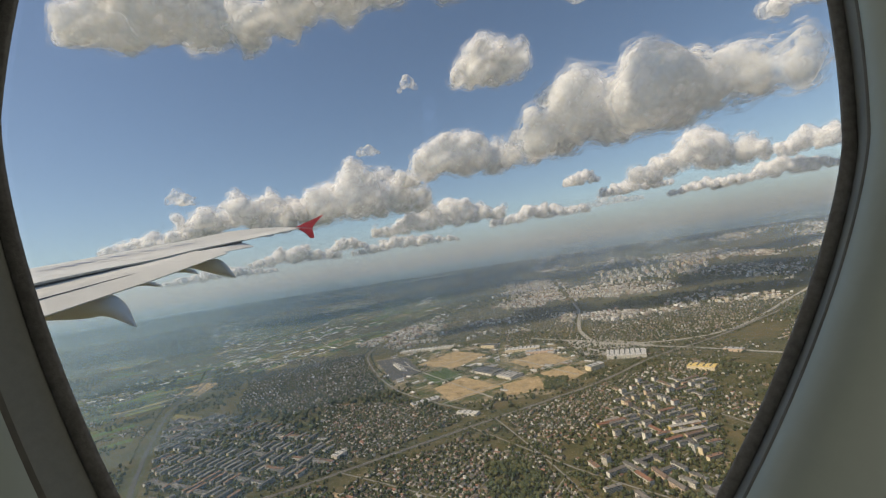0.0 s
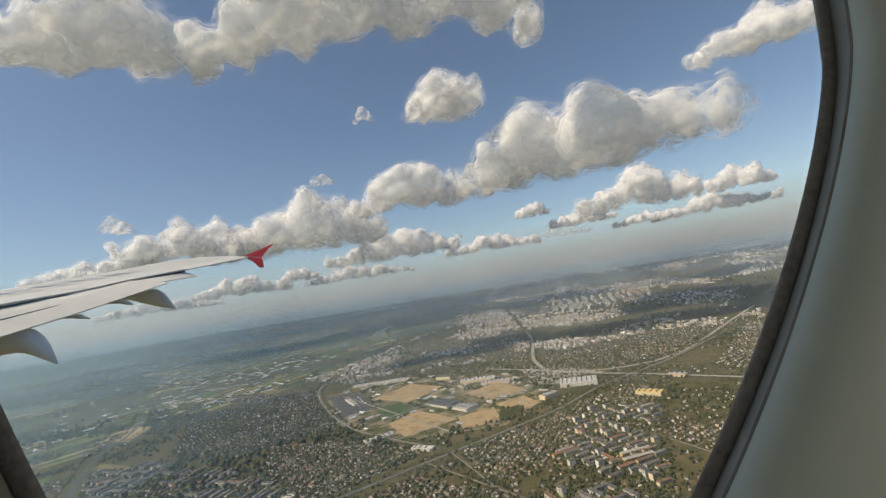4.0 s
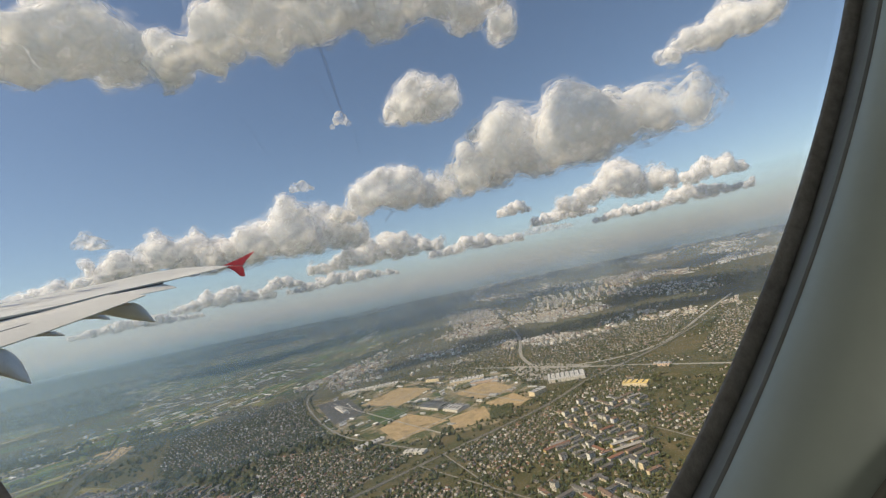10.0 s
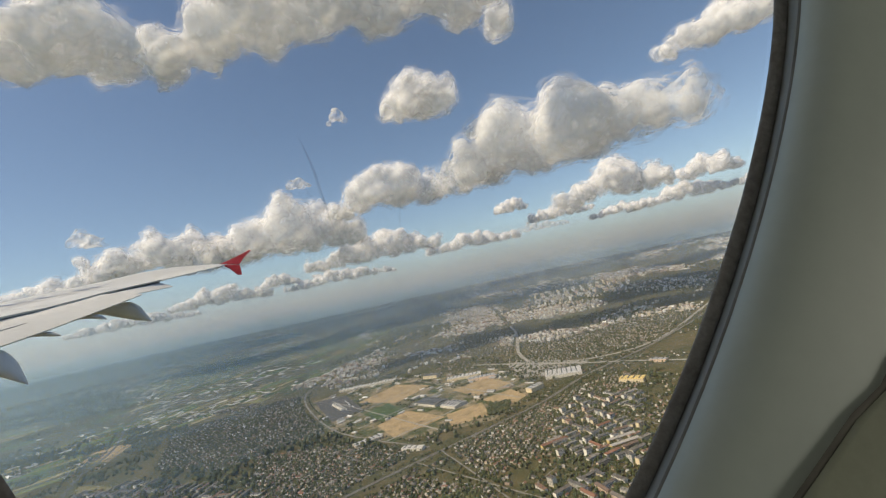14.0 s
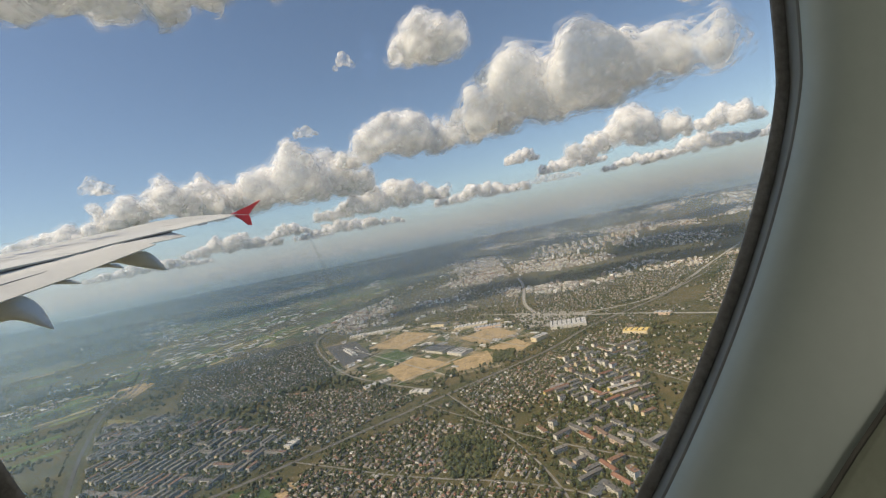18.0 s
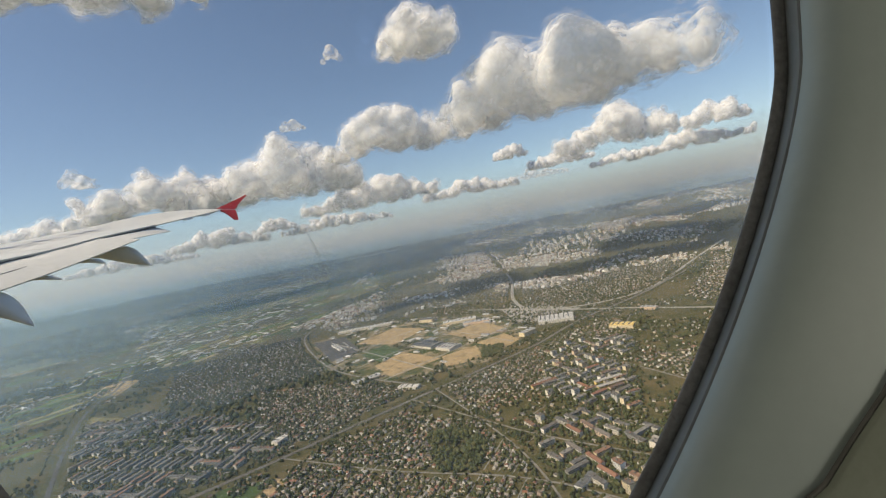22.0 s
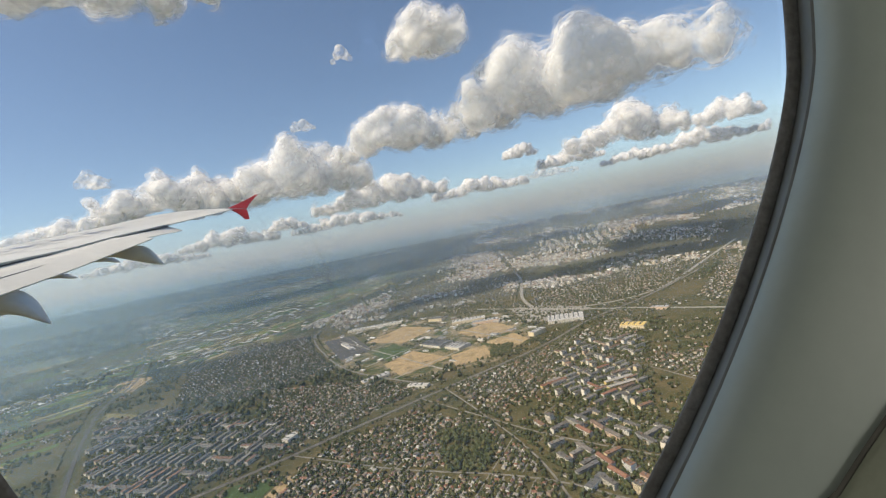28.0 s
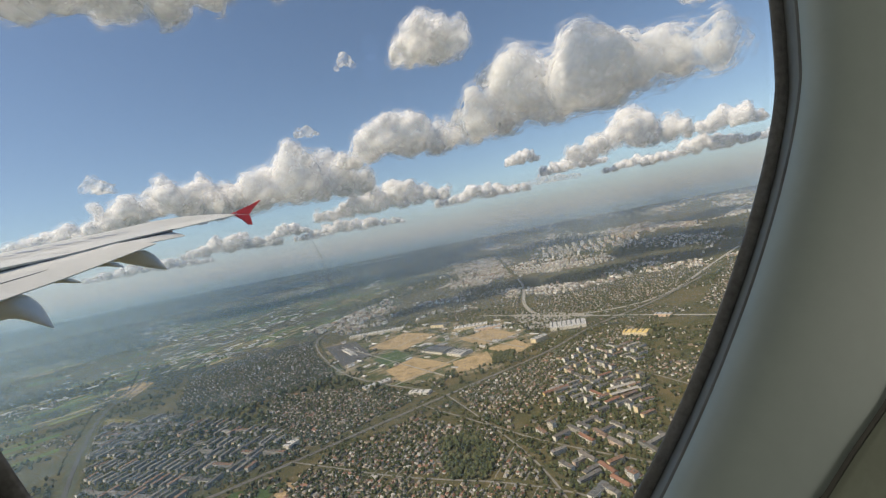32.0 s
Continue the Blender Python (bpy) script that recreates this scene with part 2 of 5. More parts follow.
def pane_material():
    """Worn acrylic: clear, with a little gloss and a thin veil of dust and fine scratches, added to lift the darks with
    scattered sky light.
    """
    m = bpy.data.materials.new("window_pane_acrylic")
    m.use_nodes = True
    nt = m.node_tree
    nt.nodes.remove(nt.nodes["Principled BSDF"])
    clear, g, mix = socket(nt, "BsdfTransparent"), socket(nt, "BsdfGlossy", Roughness=0.02), socket(nt, "MixShader", Fac=0.012)
    clear.inputs[0].default_value = (0.97, 0.98, 0.98, 1)
    dust, dusty, n, f = socket(nt, "BsdfTranslucent"), socket(nt, "MixShader"), socket(nt, "TexNoise", Scale=14.0, Detail=5.0, Roughness=0.6), socket(nt, "MapRange")
    dust.inputs[0].default_value = (0.9, 0.9, 0.88, 1)
    nt.links.new(nt.nodes.new("ShaderNodeTexCoord").outputs["Object"], n.inputs["Vector"])
    for k, v in zip((1, 2, 3, 4), (0.3, 0.75, 0.012, 0.034)):
        f.inputs[k].default_value = v
    nt.links.new(n.outputs["Fac"], f.inputs[0]), nt.links.new(f.outputs[0], dusty.inputs[0])
    nt.links.new(clear.outputs[0], mix.inputs[1]), nt.links.new(g.outputs[0], mix.inputs[2])
    nt.links.new(mix.outputs[0], dusty.inputs[1]), nt.links.new(dust.outputs[0], dusty.inputs[2])
    nt.links.new(dusty.outputs[0], nt.nodes["Material Output"].inputs[0])
    return m


def scratch_material(amount):
    m = bpy.data.materials.new("scratched_acrylic")
    m.use_nodes = True
    nt = m.node_tree
    nt.nodes.remove(nt.nodes["Principled BSDF"])
    clear, d, mix = socket(nt, "BsdfTransparent"), socket(nt, "BsdfDiffuse"), socket(nt, "MixShader", Fac=amount)
    d.inputs[0].default_value = (0.12, 0.13, 0.15, 1)
    nt.links.new(clear.outputs[0], mix.inputs[1]), nt.links.new(d.outputs[0], mix.inputs[2])
    nt.links.new(mix.outputs[0], nt.nodes["Material Output"].inputs[0])
    return m


# ---- mesh helpers ----
def mesh(name, verts, faces, mats, parent=None, label="", slots=None, smooth=False):
    me = bpy.data.meshes.new(name)
    me.from_pydata([tuple(v) for v in verts], [], [tuple(f) for f in faces])
    for m in mats if isinstance(mats, (list, tuple)) else [mats]:
        me.materials.append(m)
    if slots is not None:
        me.polygons.foreach_set("material_index", np.asarray(slots, dtype=np.int32))
    if smooth:
        me.polygons.foreach_set("use_smooth", np.ones(len(me.polygons), dtype=bool))
    me.update()
    ob = new(name, me)
    if parent:
        ob.parent = parent
    return tagged(ob, label)


def part(name, bm, mat, parent=None, label="", smooth=False):
    me = bpy.data.meshes.new(name)
    bmesh.ops.recalc_face_normals(bm, faces=bm.faces)
    if smooth:
        for f in bm.faces:
            f.smooth = True
    bm.to_mesh(me)
    bm.free()
    me.materials.append(mat)
    ob = new(name, me)
    if parent:
        ob.parent = parent
    return tagged(ob, label)


def loft(name, rings, mat, parent=None, label="", closed=True, caps=False, smooth=True, sharp=False):
    """A skin over rings of equally many points."""
    n = len(rings[0])
    verts = [p for r in rings for p in r]
    faces = []
    for i in range(len(rings) - 1):
        for j in range(n if closed else n - 1):
            k = (j + 1) % n
            faces.append((i * n + j, i * n + k, (i + 1) * n + k, (i + 1) * n + j))
    if caps:
        faces += [tuple(range(n))[::-1], tuple(range((len(rings) - 1) * n, len(rings) * n))]
    bm = bmesh.new()
    vs = [bm.verts.new(v) for v in verts]
    for f in faces:
        bm.faces.new([vs[i] for i in f])
    return part(name, bm, mat, parent, label, smooth)


def stamp(templates, x, y, z, ang, sx, sy, sz, seed=0):
    """Many copies of small template meshes in one list of points and faces, with the slot of each face."""
    rng = np.random.default_rng(seed)
    which = rng.integers(0, len(templates), len(x))
    verts, faces, slots, base = [], [], [], 0
    for k, (tv, tf, ts) in enumerate(templates):
        i = np.nonzero(which == k)[0]
        if not len(i):
            continue
        tv = np.asarray(tv, float)
        c, s = np.cos(ang[i])[:, None], np.sin(ang[i])[:, None]
        px, py, pz = tv[:, 0] * sx[i, None], tv[:, 1] * sy[i, None], tv[:, 2] * sz[i, None]
        v = np.stack([x[i, None] + c * px - s * py, y[i, None] + s * px + c * py, z[i, None] + pz], -1).reshape(-1, 3)
        verts.append(v)
        for j in range(len(i)):
            o = base + j * len(tv)
            faces.extend(tuple(o + q for q in f) for f in tf)
            slots.extend(ts)
        base += len(v)
    return np.concatenate(verts), faces, slots


GABLE = ([(-.5, -.5, 0), (.5, -.5, 0), (.5, .5, 0), (-.5, .5, 0), (-.5, -.5, .62), (.5, -.5, .62), (.5, .5, .62), (-.5, .5, .62), (-.56, 0, 1), (.56, 0, 1), (-.56, -.58, .58), (.56, -.58, .58), (.56, .58, .58), (-.56, .58, .58)],
         [(0, 1, 5, 4), (2, 3, 7, 6), (1, 2, 6, 9, 5), (3, 0, 4, 8, 7), (10, 11, 9, 8), (12, 13, 8, 9)], [0, 0, 0, 0, 1, 1])
HIP = ([(-.5, -.5, 0), (.5, -.5, 0), (.5, .5, 0), (-.5, .5, 0), (-.55, -.55, .64), (.55, -.55, .64), (.55, .55, .64), (-.55, .55, .64), (-.12, 0, 1), (.12, 0, 1)],
       [(0, 1, 5, 4), (1, 2, 6, 5), (2, 3, 7, 6), (3, 0, 4, 7), (4, 5, 9, 8), (6, 7, 8, 9), (5, 6, 9), (7, 4, 8)], [0, 0, 0, 0, 1, 1, 1, 1])
FLAT = ([(-.5, -.5, 0), (.5, -.5, 0), (.5, .5, 0), (-.5, .5, 0), (-.5, -.5, 1), (.5, -.5, 1), (.5, .5, 1), (-.5, .5, 1)],
        [(0, 1, 5, 4), (1, 2, 6, 5), (2, 3, 7, 6), (3, 0, 4, 7), (4, 5, 6, 7)], [0, 0, 0, 0, 1])


def clump(seed):
    r = random.Random(seed)
    bm = bmesh.new()
    bmesh.ops.create_icosphere(bm, subdivisions=1, radius=0.5)
    vs = []
    for v in bm.verts:
        k = r.uniform(0.72, 1.22)
        vs.append((v.co.x * k, v.co.y * k, 0.5 + v.co.z * k * r.uniform(0.8, 1.1)))
    fs = [tuple(v.index for v in f.verts) for f in bm.faces]
    bm.free()
    return vs, fs, [0] * len(fs)


CLUMPS = [clump(i) for i in range(8)]


def inside(px, py, poly):
    ok = np.zeros(len(px), bool)
    for (x1, y1), (x2, y2) in zip(poly, poly[1:] + poly[:1]):
        cross = ((y1 > py) != (y2 > py)) & (px < (x2 - x1) * (py - y1) / (y2 - y1 + 1e-9) + x1)
        ok ^= cross
    return ok


def near_line(px, py, line, d):
    hit = np.zeros(len(px), bool)
    for (x1, y1), (x2, y2) in zip(line, line[1:]):
        dx, dy = x2 - x1, y2 - y1
        t = np.clip(((px - x1) * dx + (py - y1) * dy) / (dx * dx + dy * dy), 0, 1)
        hit |= np.hypot(px - x1 - t * dx, py - y1 - t * dy) < d
    return hit


def lattice(poly, du, dv, turn, jitter, rng, rows=2, street=8.0):
    """Plots of a quarter: two rows back to back, then a street. Gives places and directions."""
    xs, ys = np.array([p[0] for p in poly]), np.array([p[1] for p in poly])
    cx, cy = xs.mean(), ys.mean()
    R = np.hypot(xs - cx, ys - cy).max() + du
    a = radians(turn)
    us = np.arange(-R, R, du)
    vs, v, k = [], -R, 0
    while v < R:
        vs.append(v)
        k += 1
        v += dv + (street if k % rows == 0 else 0)
    u, v = np.meshgrid(us, np.array(vs))
    u, v = u.ravel() + rng.normal(0, jitter, u.size), v.ravel() + rng.normal(0, jitter, v.size)
    x, y = cx + u * math.cos(a) - v * math.sin(a), cy + u * math.sin(a) + v * math.cos(a)
    ok = inside(x, y, poly)
    return x[ok], y[ok], a


# ---- the ground and the far distance ----
GROUND_R = 4850.0
RAILWAY = [(963, 1712), (620, 1426), (359, 1276), (200, 1113), (40, 1011), (-94, 926), (-228, 838), (-346, 758), (-431, 704), (-533, 645), (-700, 540), (-1000, 340)]
HIGHWAY = [(1500, 300), (668, 1143), (499, 1322), (356, 1440), (203, 1618), (60, 1760)]
LINK = [(262, 1539), (251, 1801), (340, 2250), (375, 2633), (391, 3769)]
DIAGONAL = [(2100, 2900), (1077, 1882), (806, 1593), (608, 1443), (432, 1436), (300, 1500)]
LOOP = [(-640, 2080), (-660, 1990), (-643, 1838), (-546, 1593), (-399, 1299), (-285, 1152), (-95, 978)]
MOTORWAY = [(-1500, 2000), (-1268, 1633), (-1195, 1369), (-988, 1052), (-809, 806), (-691, 655), (-560, 480), (-400, 250)]
STREET_A = [(-69, 945), (4, 776), (64, 619), (86, 502), (95, 300)]
STREET_B = [(-118, 907), (21, 744), (91, 660), (300, 480)]
STREET_C = [(-346, 758), (-240, 700), (-140, 640), (60, 560), (160, 470)]
STREET_D = [(200, 1113), (320, 900), (400, 700), (480, 520)]

def land(x, y):
    """Height of the land: flat below, rising gently towards the horizon."""
    q = np.clip((np.hypot(x, y) - 2700.0) / 2150.0, 0, 1)
    return 185.0 * q ** 1.3 + 75.0 * np.clip((np.hypot(x, y) - 4200.0) / 650.0, 0, 1) ** 1.5


def drape(verts):
    v = np.array(verts, float)
    v[:, 2] += land(v[:, 0], v[:, 1])
    return v


radii = [0, 600, 1200, 2000, 2700, 3000, 3300, 3600, 3900, 4200, 4500, GROUND_R]
spokes = np.linspace(0, 2 * math.pi, 97)[:-1]
gv = [(q * math.cos(a), q * math.sin(a), float(land(q, 0.0))) for q in radii[1:] for a in spokes] + [(0, 0, 0)]
gf = [(i * 96 + j, i * 96 + (j + 1) % 96, (i + 1) * 96 + (j + 1) % 96, (i + 1) * 96 + j) for i in range(len(radii) - 2) for j in range(96)] + [(len(gv) - 1, j, (j + 1) % 96) for j in range(96)]
bm = bmesh.new()
gvs = [bm.verts.new(p) for p in gv]
for q in gf:
    bm.faces.new([gvs[k] for k in q])
tagged(part("ground", bm, ground_material(), smooth=True), "flat green and brown land reaching the hazy horizon", "ground", kind="structure")


def disc_wall(name, radius, z0, z1, mat, label, category):
    a = np.linspace(0, 2 * math.pi, 97)[:-1]
    rings = [[(radius * math.cos(t), radius * math.sin(t), z) for t in a] for z in (z0, z1)]
    return tagged(loft(name, rings, mat, smooth=True), label, category, kind="structure")


def backdrop_material():
    """A glowing wall: the far distance under the horizon and the pale haze over it are painted in, fading into the sky.
    """
    m = bpy.data.materials.new("painted_distance_haze")
    m.use_nodes = True
    nt = m.node_tree
    nt.nodes.remove(nt.nodes["Principled BSDF"])
    at = nt.nodes.new("ShaderNodeTexCoord").outputs["Object"]
    z = socket(nt, "SeparateXYZ")
    nt.links.new(at, z.inputs[0])
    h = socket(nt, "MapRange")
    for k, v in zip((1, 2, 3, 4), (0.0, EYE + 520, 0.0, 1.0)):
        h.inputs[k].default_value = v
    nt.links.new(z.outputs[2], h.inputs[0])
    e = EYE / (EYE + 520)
    # haze painted into the glow: paler towards the horizon, bluer above it
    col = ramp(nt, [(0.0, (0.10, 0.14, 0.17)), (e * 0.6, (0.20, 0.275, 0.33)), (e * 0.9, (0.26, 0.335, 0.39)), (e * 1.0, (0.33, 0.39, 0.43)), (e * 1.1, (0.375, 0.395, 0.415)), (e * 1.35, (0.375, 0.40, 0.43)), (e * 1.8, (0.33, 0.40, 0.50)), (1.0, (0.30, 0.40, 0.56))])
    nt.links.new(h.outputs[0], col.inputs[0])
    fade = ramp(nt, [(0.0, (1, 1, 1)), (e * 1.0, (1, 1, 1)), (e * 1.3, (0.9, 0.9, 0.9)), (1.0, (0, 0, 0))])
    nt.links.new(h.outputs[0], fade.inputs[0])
    stretch = socket(nt, "Mapping")
    stretch.inputs["Scale"].default_value = (1, 1, 5)
    nt.links.new(at, stretch.inputs[0])
    n = socket(nt, "TexNoise", Scale=0.010, Detail=9.0, Roughness=0.8)
    nt.links.new(stretch.outputs[0], n.inputs["Vector"])
    patches = ramp(nt, [(0.40, (0.82, 0.85, 0.88)), (0.50, (0.95, 0.96, 0.98)), (0.56, (1.08, 1.08, 1.05)), (0.64, (1.6, 1.5, 1.4))])
    nt.links.new(n.outputs["Fac"], patches.inputs[0])
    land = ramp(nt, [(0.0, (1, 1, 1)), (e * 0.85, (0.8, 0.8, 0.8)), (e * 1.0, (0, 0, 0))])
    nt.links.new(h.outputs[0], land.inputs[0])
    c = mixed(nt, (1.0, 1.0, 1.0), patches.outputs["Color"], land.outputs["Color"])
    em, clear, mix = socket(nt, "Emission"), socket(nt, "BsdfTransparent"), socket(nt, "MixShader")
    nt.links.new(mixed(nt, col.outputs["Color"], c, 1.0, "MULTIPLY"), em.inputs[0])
    # glow strength painted higher towards the sunward left
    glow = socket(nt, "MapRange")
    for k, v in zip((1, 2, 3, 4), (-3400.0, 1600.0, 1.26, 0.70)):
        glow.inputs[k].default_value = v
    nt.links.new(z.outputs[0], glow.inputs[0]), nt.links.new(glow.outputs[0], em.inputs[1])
    nt.links.new(fade.outputs["Color"], mix.inputs[0])
    nt.links.new(clear.outputs[0], mix.inputs[1]), nt.links.new(em.outputs[0], mix.inputs[2])
    nt.links.new(mix.outputs[0], nt.nodes["Material Output"].inputs[0])
    return m


disc_wall("backdrop_distance", 4870, -5, EYE + 520, backdrop_material(), "far woods and towns painted in pale glowing haze", "backdrop")
# shells painted as haze, tinted bluer with distance
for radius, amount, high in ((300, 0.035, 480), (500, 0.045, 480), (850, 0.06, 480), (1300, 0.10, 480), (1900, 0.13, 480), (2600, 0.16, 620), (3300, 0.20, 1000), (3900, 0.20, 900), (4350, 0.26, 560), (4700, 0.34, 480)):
    disc_wall("backdrop_haze", radius, 0, 1500, haze_material(radius, amount, 150, high, (0.73, 0.735, 0.69) if radius < 1000 else (0.57, 0.71, 0.86) if radius < 2000 else (0.48, 0.62, 0.78)), "thin blue-grey veil painted as haze over the land", "haze")



def ribbon(name, line, width, mat, z, label, category="road", parent=None):
    pts = [Vector((x, y, z)) for x, y in line]
    # rounded bends
    for _ in range(2):
        q = [pts[0]]
        for a, b in zip(pts, pts[1:]):
            q += [a * 0.75 + b * 0.25, a * 0.25 + b * 0.75]
        pts = q + [pts[-1]]
    left, right = [], []
    for i, p in enumerate(pts):
        d = (pts[min(i + 1, len(pts) - 1)] - pts[max(i - 1, 0)]).normalized()
        s = Vector((-d.y, d.x, 0)) * width / 2
        left.append(p + s), right.append(p - s)
    n = len(pts)
    v = left + right + [p - Vector((0, 0, z)) for p in left + right]
    f = [(i, i + 1, n + i + 1, n + i) for i in range(n - 1)] + [(2 * n + i + 1, 2 * n + i, i, i + 1)[::-1] for i in range(n - 1)] + [(n + i, n + i + 1, 3 * n + i + 1, 3 * n + i) for i in range(n - 1)]
    ob = mesh(name, v, f, mat, parent)
    return tagged(ob, label, category, kind="structure") if not parent else ob


def patch(name, corners, mat, z, label, category="field", kind="structure"):
    n = len(corners)
    v = [(x, y, z) for x, y in corners] + [(x, y, 0) for x, y in corners]
    f = [tuple(range(n))] + [(i, (i + 1) % n, n + (i + 1) % n, n + i) for i in range(n)]
    return tagged(mesh(name, v, f, mat), label, category, kind=kind)


verge = ribbon("verge", RAILWAY, 16, m_verge, 0.10, "dry grass verge along the railway", "verge")
rail = ribbon("railway", RAILWAY, 10, m_ballast, 0.55, "brown ballast bed of a double-track railway", "railway")
for off in (-3.0, -1.8, 1.8, 3.0):
    ribbon("rail", [(x + off * 0.53, y - off * 0.85) for x, y in RAILWAY], 0.5, m_rail, 0.8, "", parent=rail)
ribbon("verge", HIGHWAY, 28, m_verge, 0.12, "dry grass verge along the highway", "verge")
ribbon("verge", MOTORWAY, 26, m_verge, 0.14, "dry grass embankment along the motorway", "verge")
ribbon("road", HIGHWAY, 11, m_concrete, 0.8, "pale concrete highway crossing the suburbs")
ribbon("road", LINK, 14, m_concrete, 0.6, "pale road curving towards the tower blocks")
ribbon("road", DIAGONAL, 13, m_concrete, 0.66, "pale road joining the highway")
ribbon("road", LOOP, 6, m_street, 0.5, "pale curved road around the works yard")
ribbon("road", MOTORWAY, 9, m_asphalt, 0.9, "dark grey motorway cutting")
for line in (STREET_A, STREET_B, STREET_C, STREET_D):
    ribbon("road", line, 3.0, m_street, 0.45, "narrow pale street between houses")

# ---- works yard and open land ----
SAND = [[(-357, 1546), (-238, 1708), (-105, 1574), (-211, 1430)], [(-245, 1223), (-170, 1311), (-53, 1168), (-183, 1089)], [(-29, 1428), (94, 1504), (154, 1357), (39, 1295)], [(49, 1248), (140, 1293), (169, 1199), (115, 1141)], [(-53, 1184), (47, 1224), (57, 1105), (-40, 1077)]]
for k, c in enumerate(SAND):
    patch("bare_lot", c, m_sand, 0.3 + 0.02 * k, "bare sandy building lot in the works yard", "lot")
YARD = [(-570, 1730), (-240, 1860), (140, 1600), (215, 1260), (60, 1060), (-180, 1060), (-420, 1300)]
m_yard = material("yard_weeds_and_soil", [(0.38, (0.05, 0.075, 0.03)), (0.48, (0.11, 0.11, 0.055)), (0.56, (0.22, 0.185, 0.12)), (0.66, (0.30, 0.25, 0.17))], "noise", 0.02, 9, dirt=0.35, rough=0.95, spec=0.05)
patch("works_yard", YARD, m_yard, 0.16, "dry open ground of an old works yard", "yard")
LOT = [(-560, 1712), (-440, 1720), (-319, 1430), (-405, 1366)]
LAWN = [(-310, 1375), (-242, 1452), (-175, 1315), (-232, 1248)]
patch("paved_lot", LOT, m_asphalt, 0.42, "dark paved parking lot", "lot")
patch("lawn", LAWN, m_grass, 0.40, "dark green lawn between bare lots", "lawn")
patch("strip_field", [(-330, 690), (-300, 676), (-330, 560), (-365, 575)], m_sand, 0.25, "narrow strip of bare soil beside the railway", "field")
patch("strip_field", [(-420, 690), (-335, 690), (-372, 575), (-470, 620)], m_grass, 0.22, "narrow green meadow beside the railway", "field")
patch("verge_field", [(-1120, 1290), (-900, 1180), (-760, 860), (-960, 1060)], m_dry, 0.26, "dry strip of grass beside the motorway", "field")
patch("verge_field", [(-1420, 1760), (-1240, 1690), (-1190, 1500), (-1330, 1560)], m_sand, 0.26, "tan stubble field beside the motorway", "field")
patch("pavement", [(180, 1650), (300, 1600), (420, 1420), (300, 1330), (200, 1390)], m_concrete, 0.24, "pale paved ground beside the interchange", "pavement")

def tile_free(x, y, d):
    """Where no road, yard, lot or park lies."""
    ok = np.ones(len(x), bool)
    for line, w in ((HIGHWAY, 14), (LINK, 10), (DIAGONAL, 9), (LOOP, 12), (MOTORWAY, 20), (RAILWAY, 11), (STREET_A, 4), (STREET_B, 4), (STREET_C, 4), (STREET_D, 4)):
        ok &= ~near_line(x, y, line, w + d)
    return ok & ~inside(x, y, YARD)


rng = np.random.default_rng(11)
# fields of the open plain
fx, fy, fa = lattice([(-4300, 1500), (-1900, 500), (-900, 640), (-1010, 1000), (-1300, 1400), (-1150, 1760), (-700, 2100), (-300, 2600), (-500, 4500), (-2500, 4100)], 130, 44, 52, 12, rng, rows=99, street=0)
keep = rng.random(len(fx)) < 0.85
fx, fy = fx[keep], fy[keep]
keep = tile_free(fx, fy, 24) & ((np.hypot(fx, fy) > 1900) | (rng.random(len(fx)) < 0.6))
fx, fy = fx[keep], fy[keep]
n = len(fx)
v, f, s = stamp([([(-.5, -.5, 0), (.5, -.42, 0), (.5, .5, 0), (-.5, .46, 0), (-.5, -.5, -1), (.5, -.42, -1), (.5, .5, -1), (-.5, .46, -1)], [(0, 1, 2, 3), (0, 4, 5, 1), (1, 5, 6, 2), (2, 6, 7, 3), (3, 7, 4, 0)], [0] * 5)],
                fx, fy, 0.3 + 0.3 * rng.random(n), fa + 0.25 * np.sin(fx / 420 + fy / 610) + rng.normal(0, 0.04, n), rng.uniform(60, 190, n), rng.uniform(16, 40, n), np.full(n, 0.3), 1)
tagged(mesh("fields", drape(v), f, m_field), "green, yellow and brown strip fields of the plain", "fields", kind="stuff")

# ---- buildings: shapes ----
K = 0.62


def box_bm(bm, x0, x1, y0, y1, z0, z1):
    m = Matrix.Translation(((x0 + x1) / 2, (y0 + y1) / 2, (z0 + z1) / 2)) @ Matrix.Diagonal((x1 - x0, y1 - y0, z1 - z0, 1))
    return bmesh.ops.create_cube(bm, size=1, matrix=m)


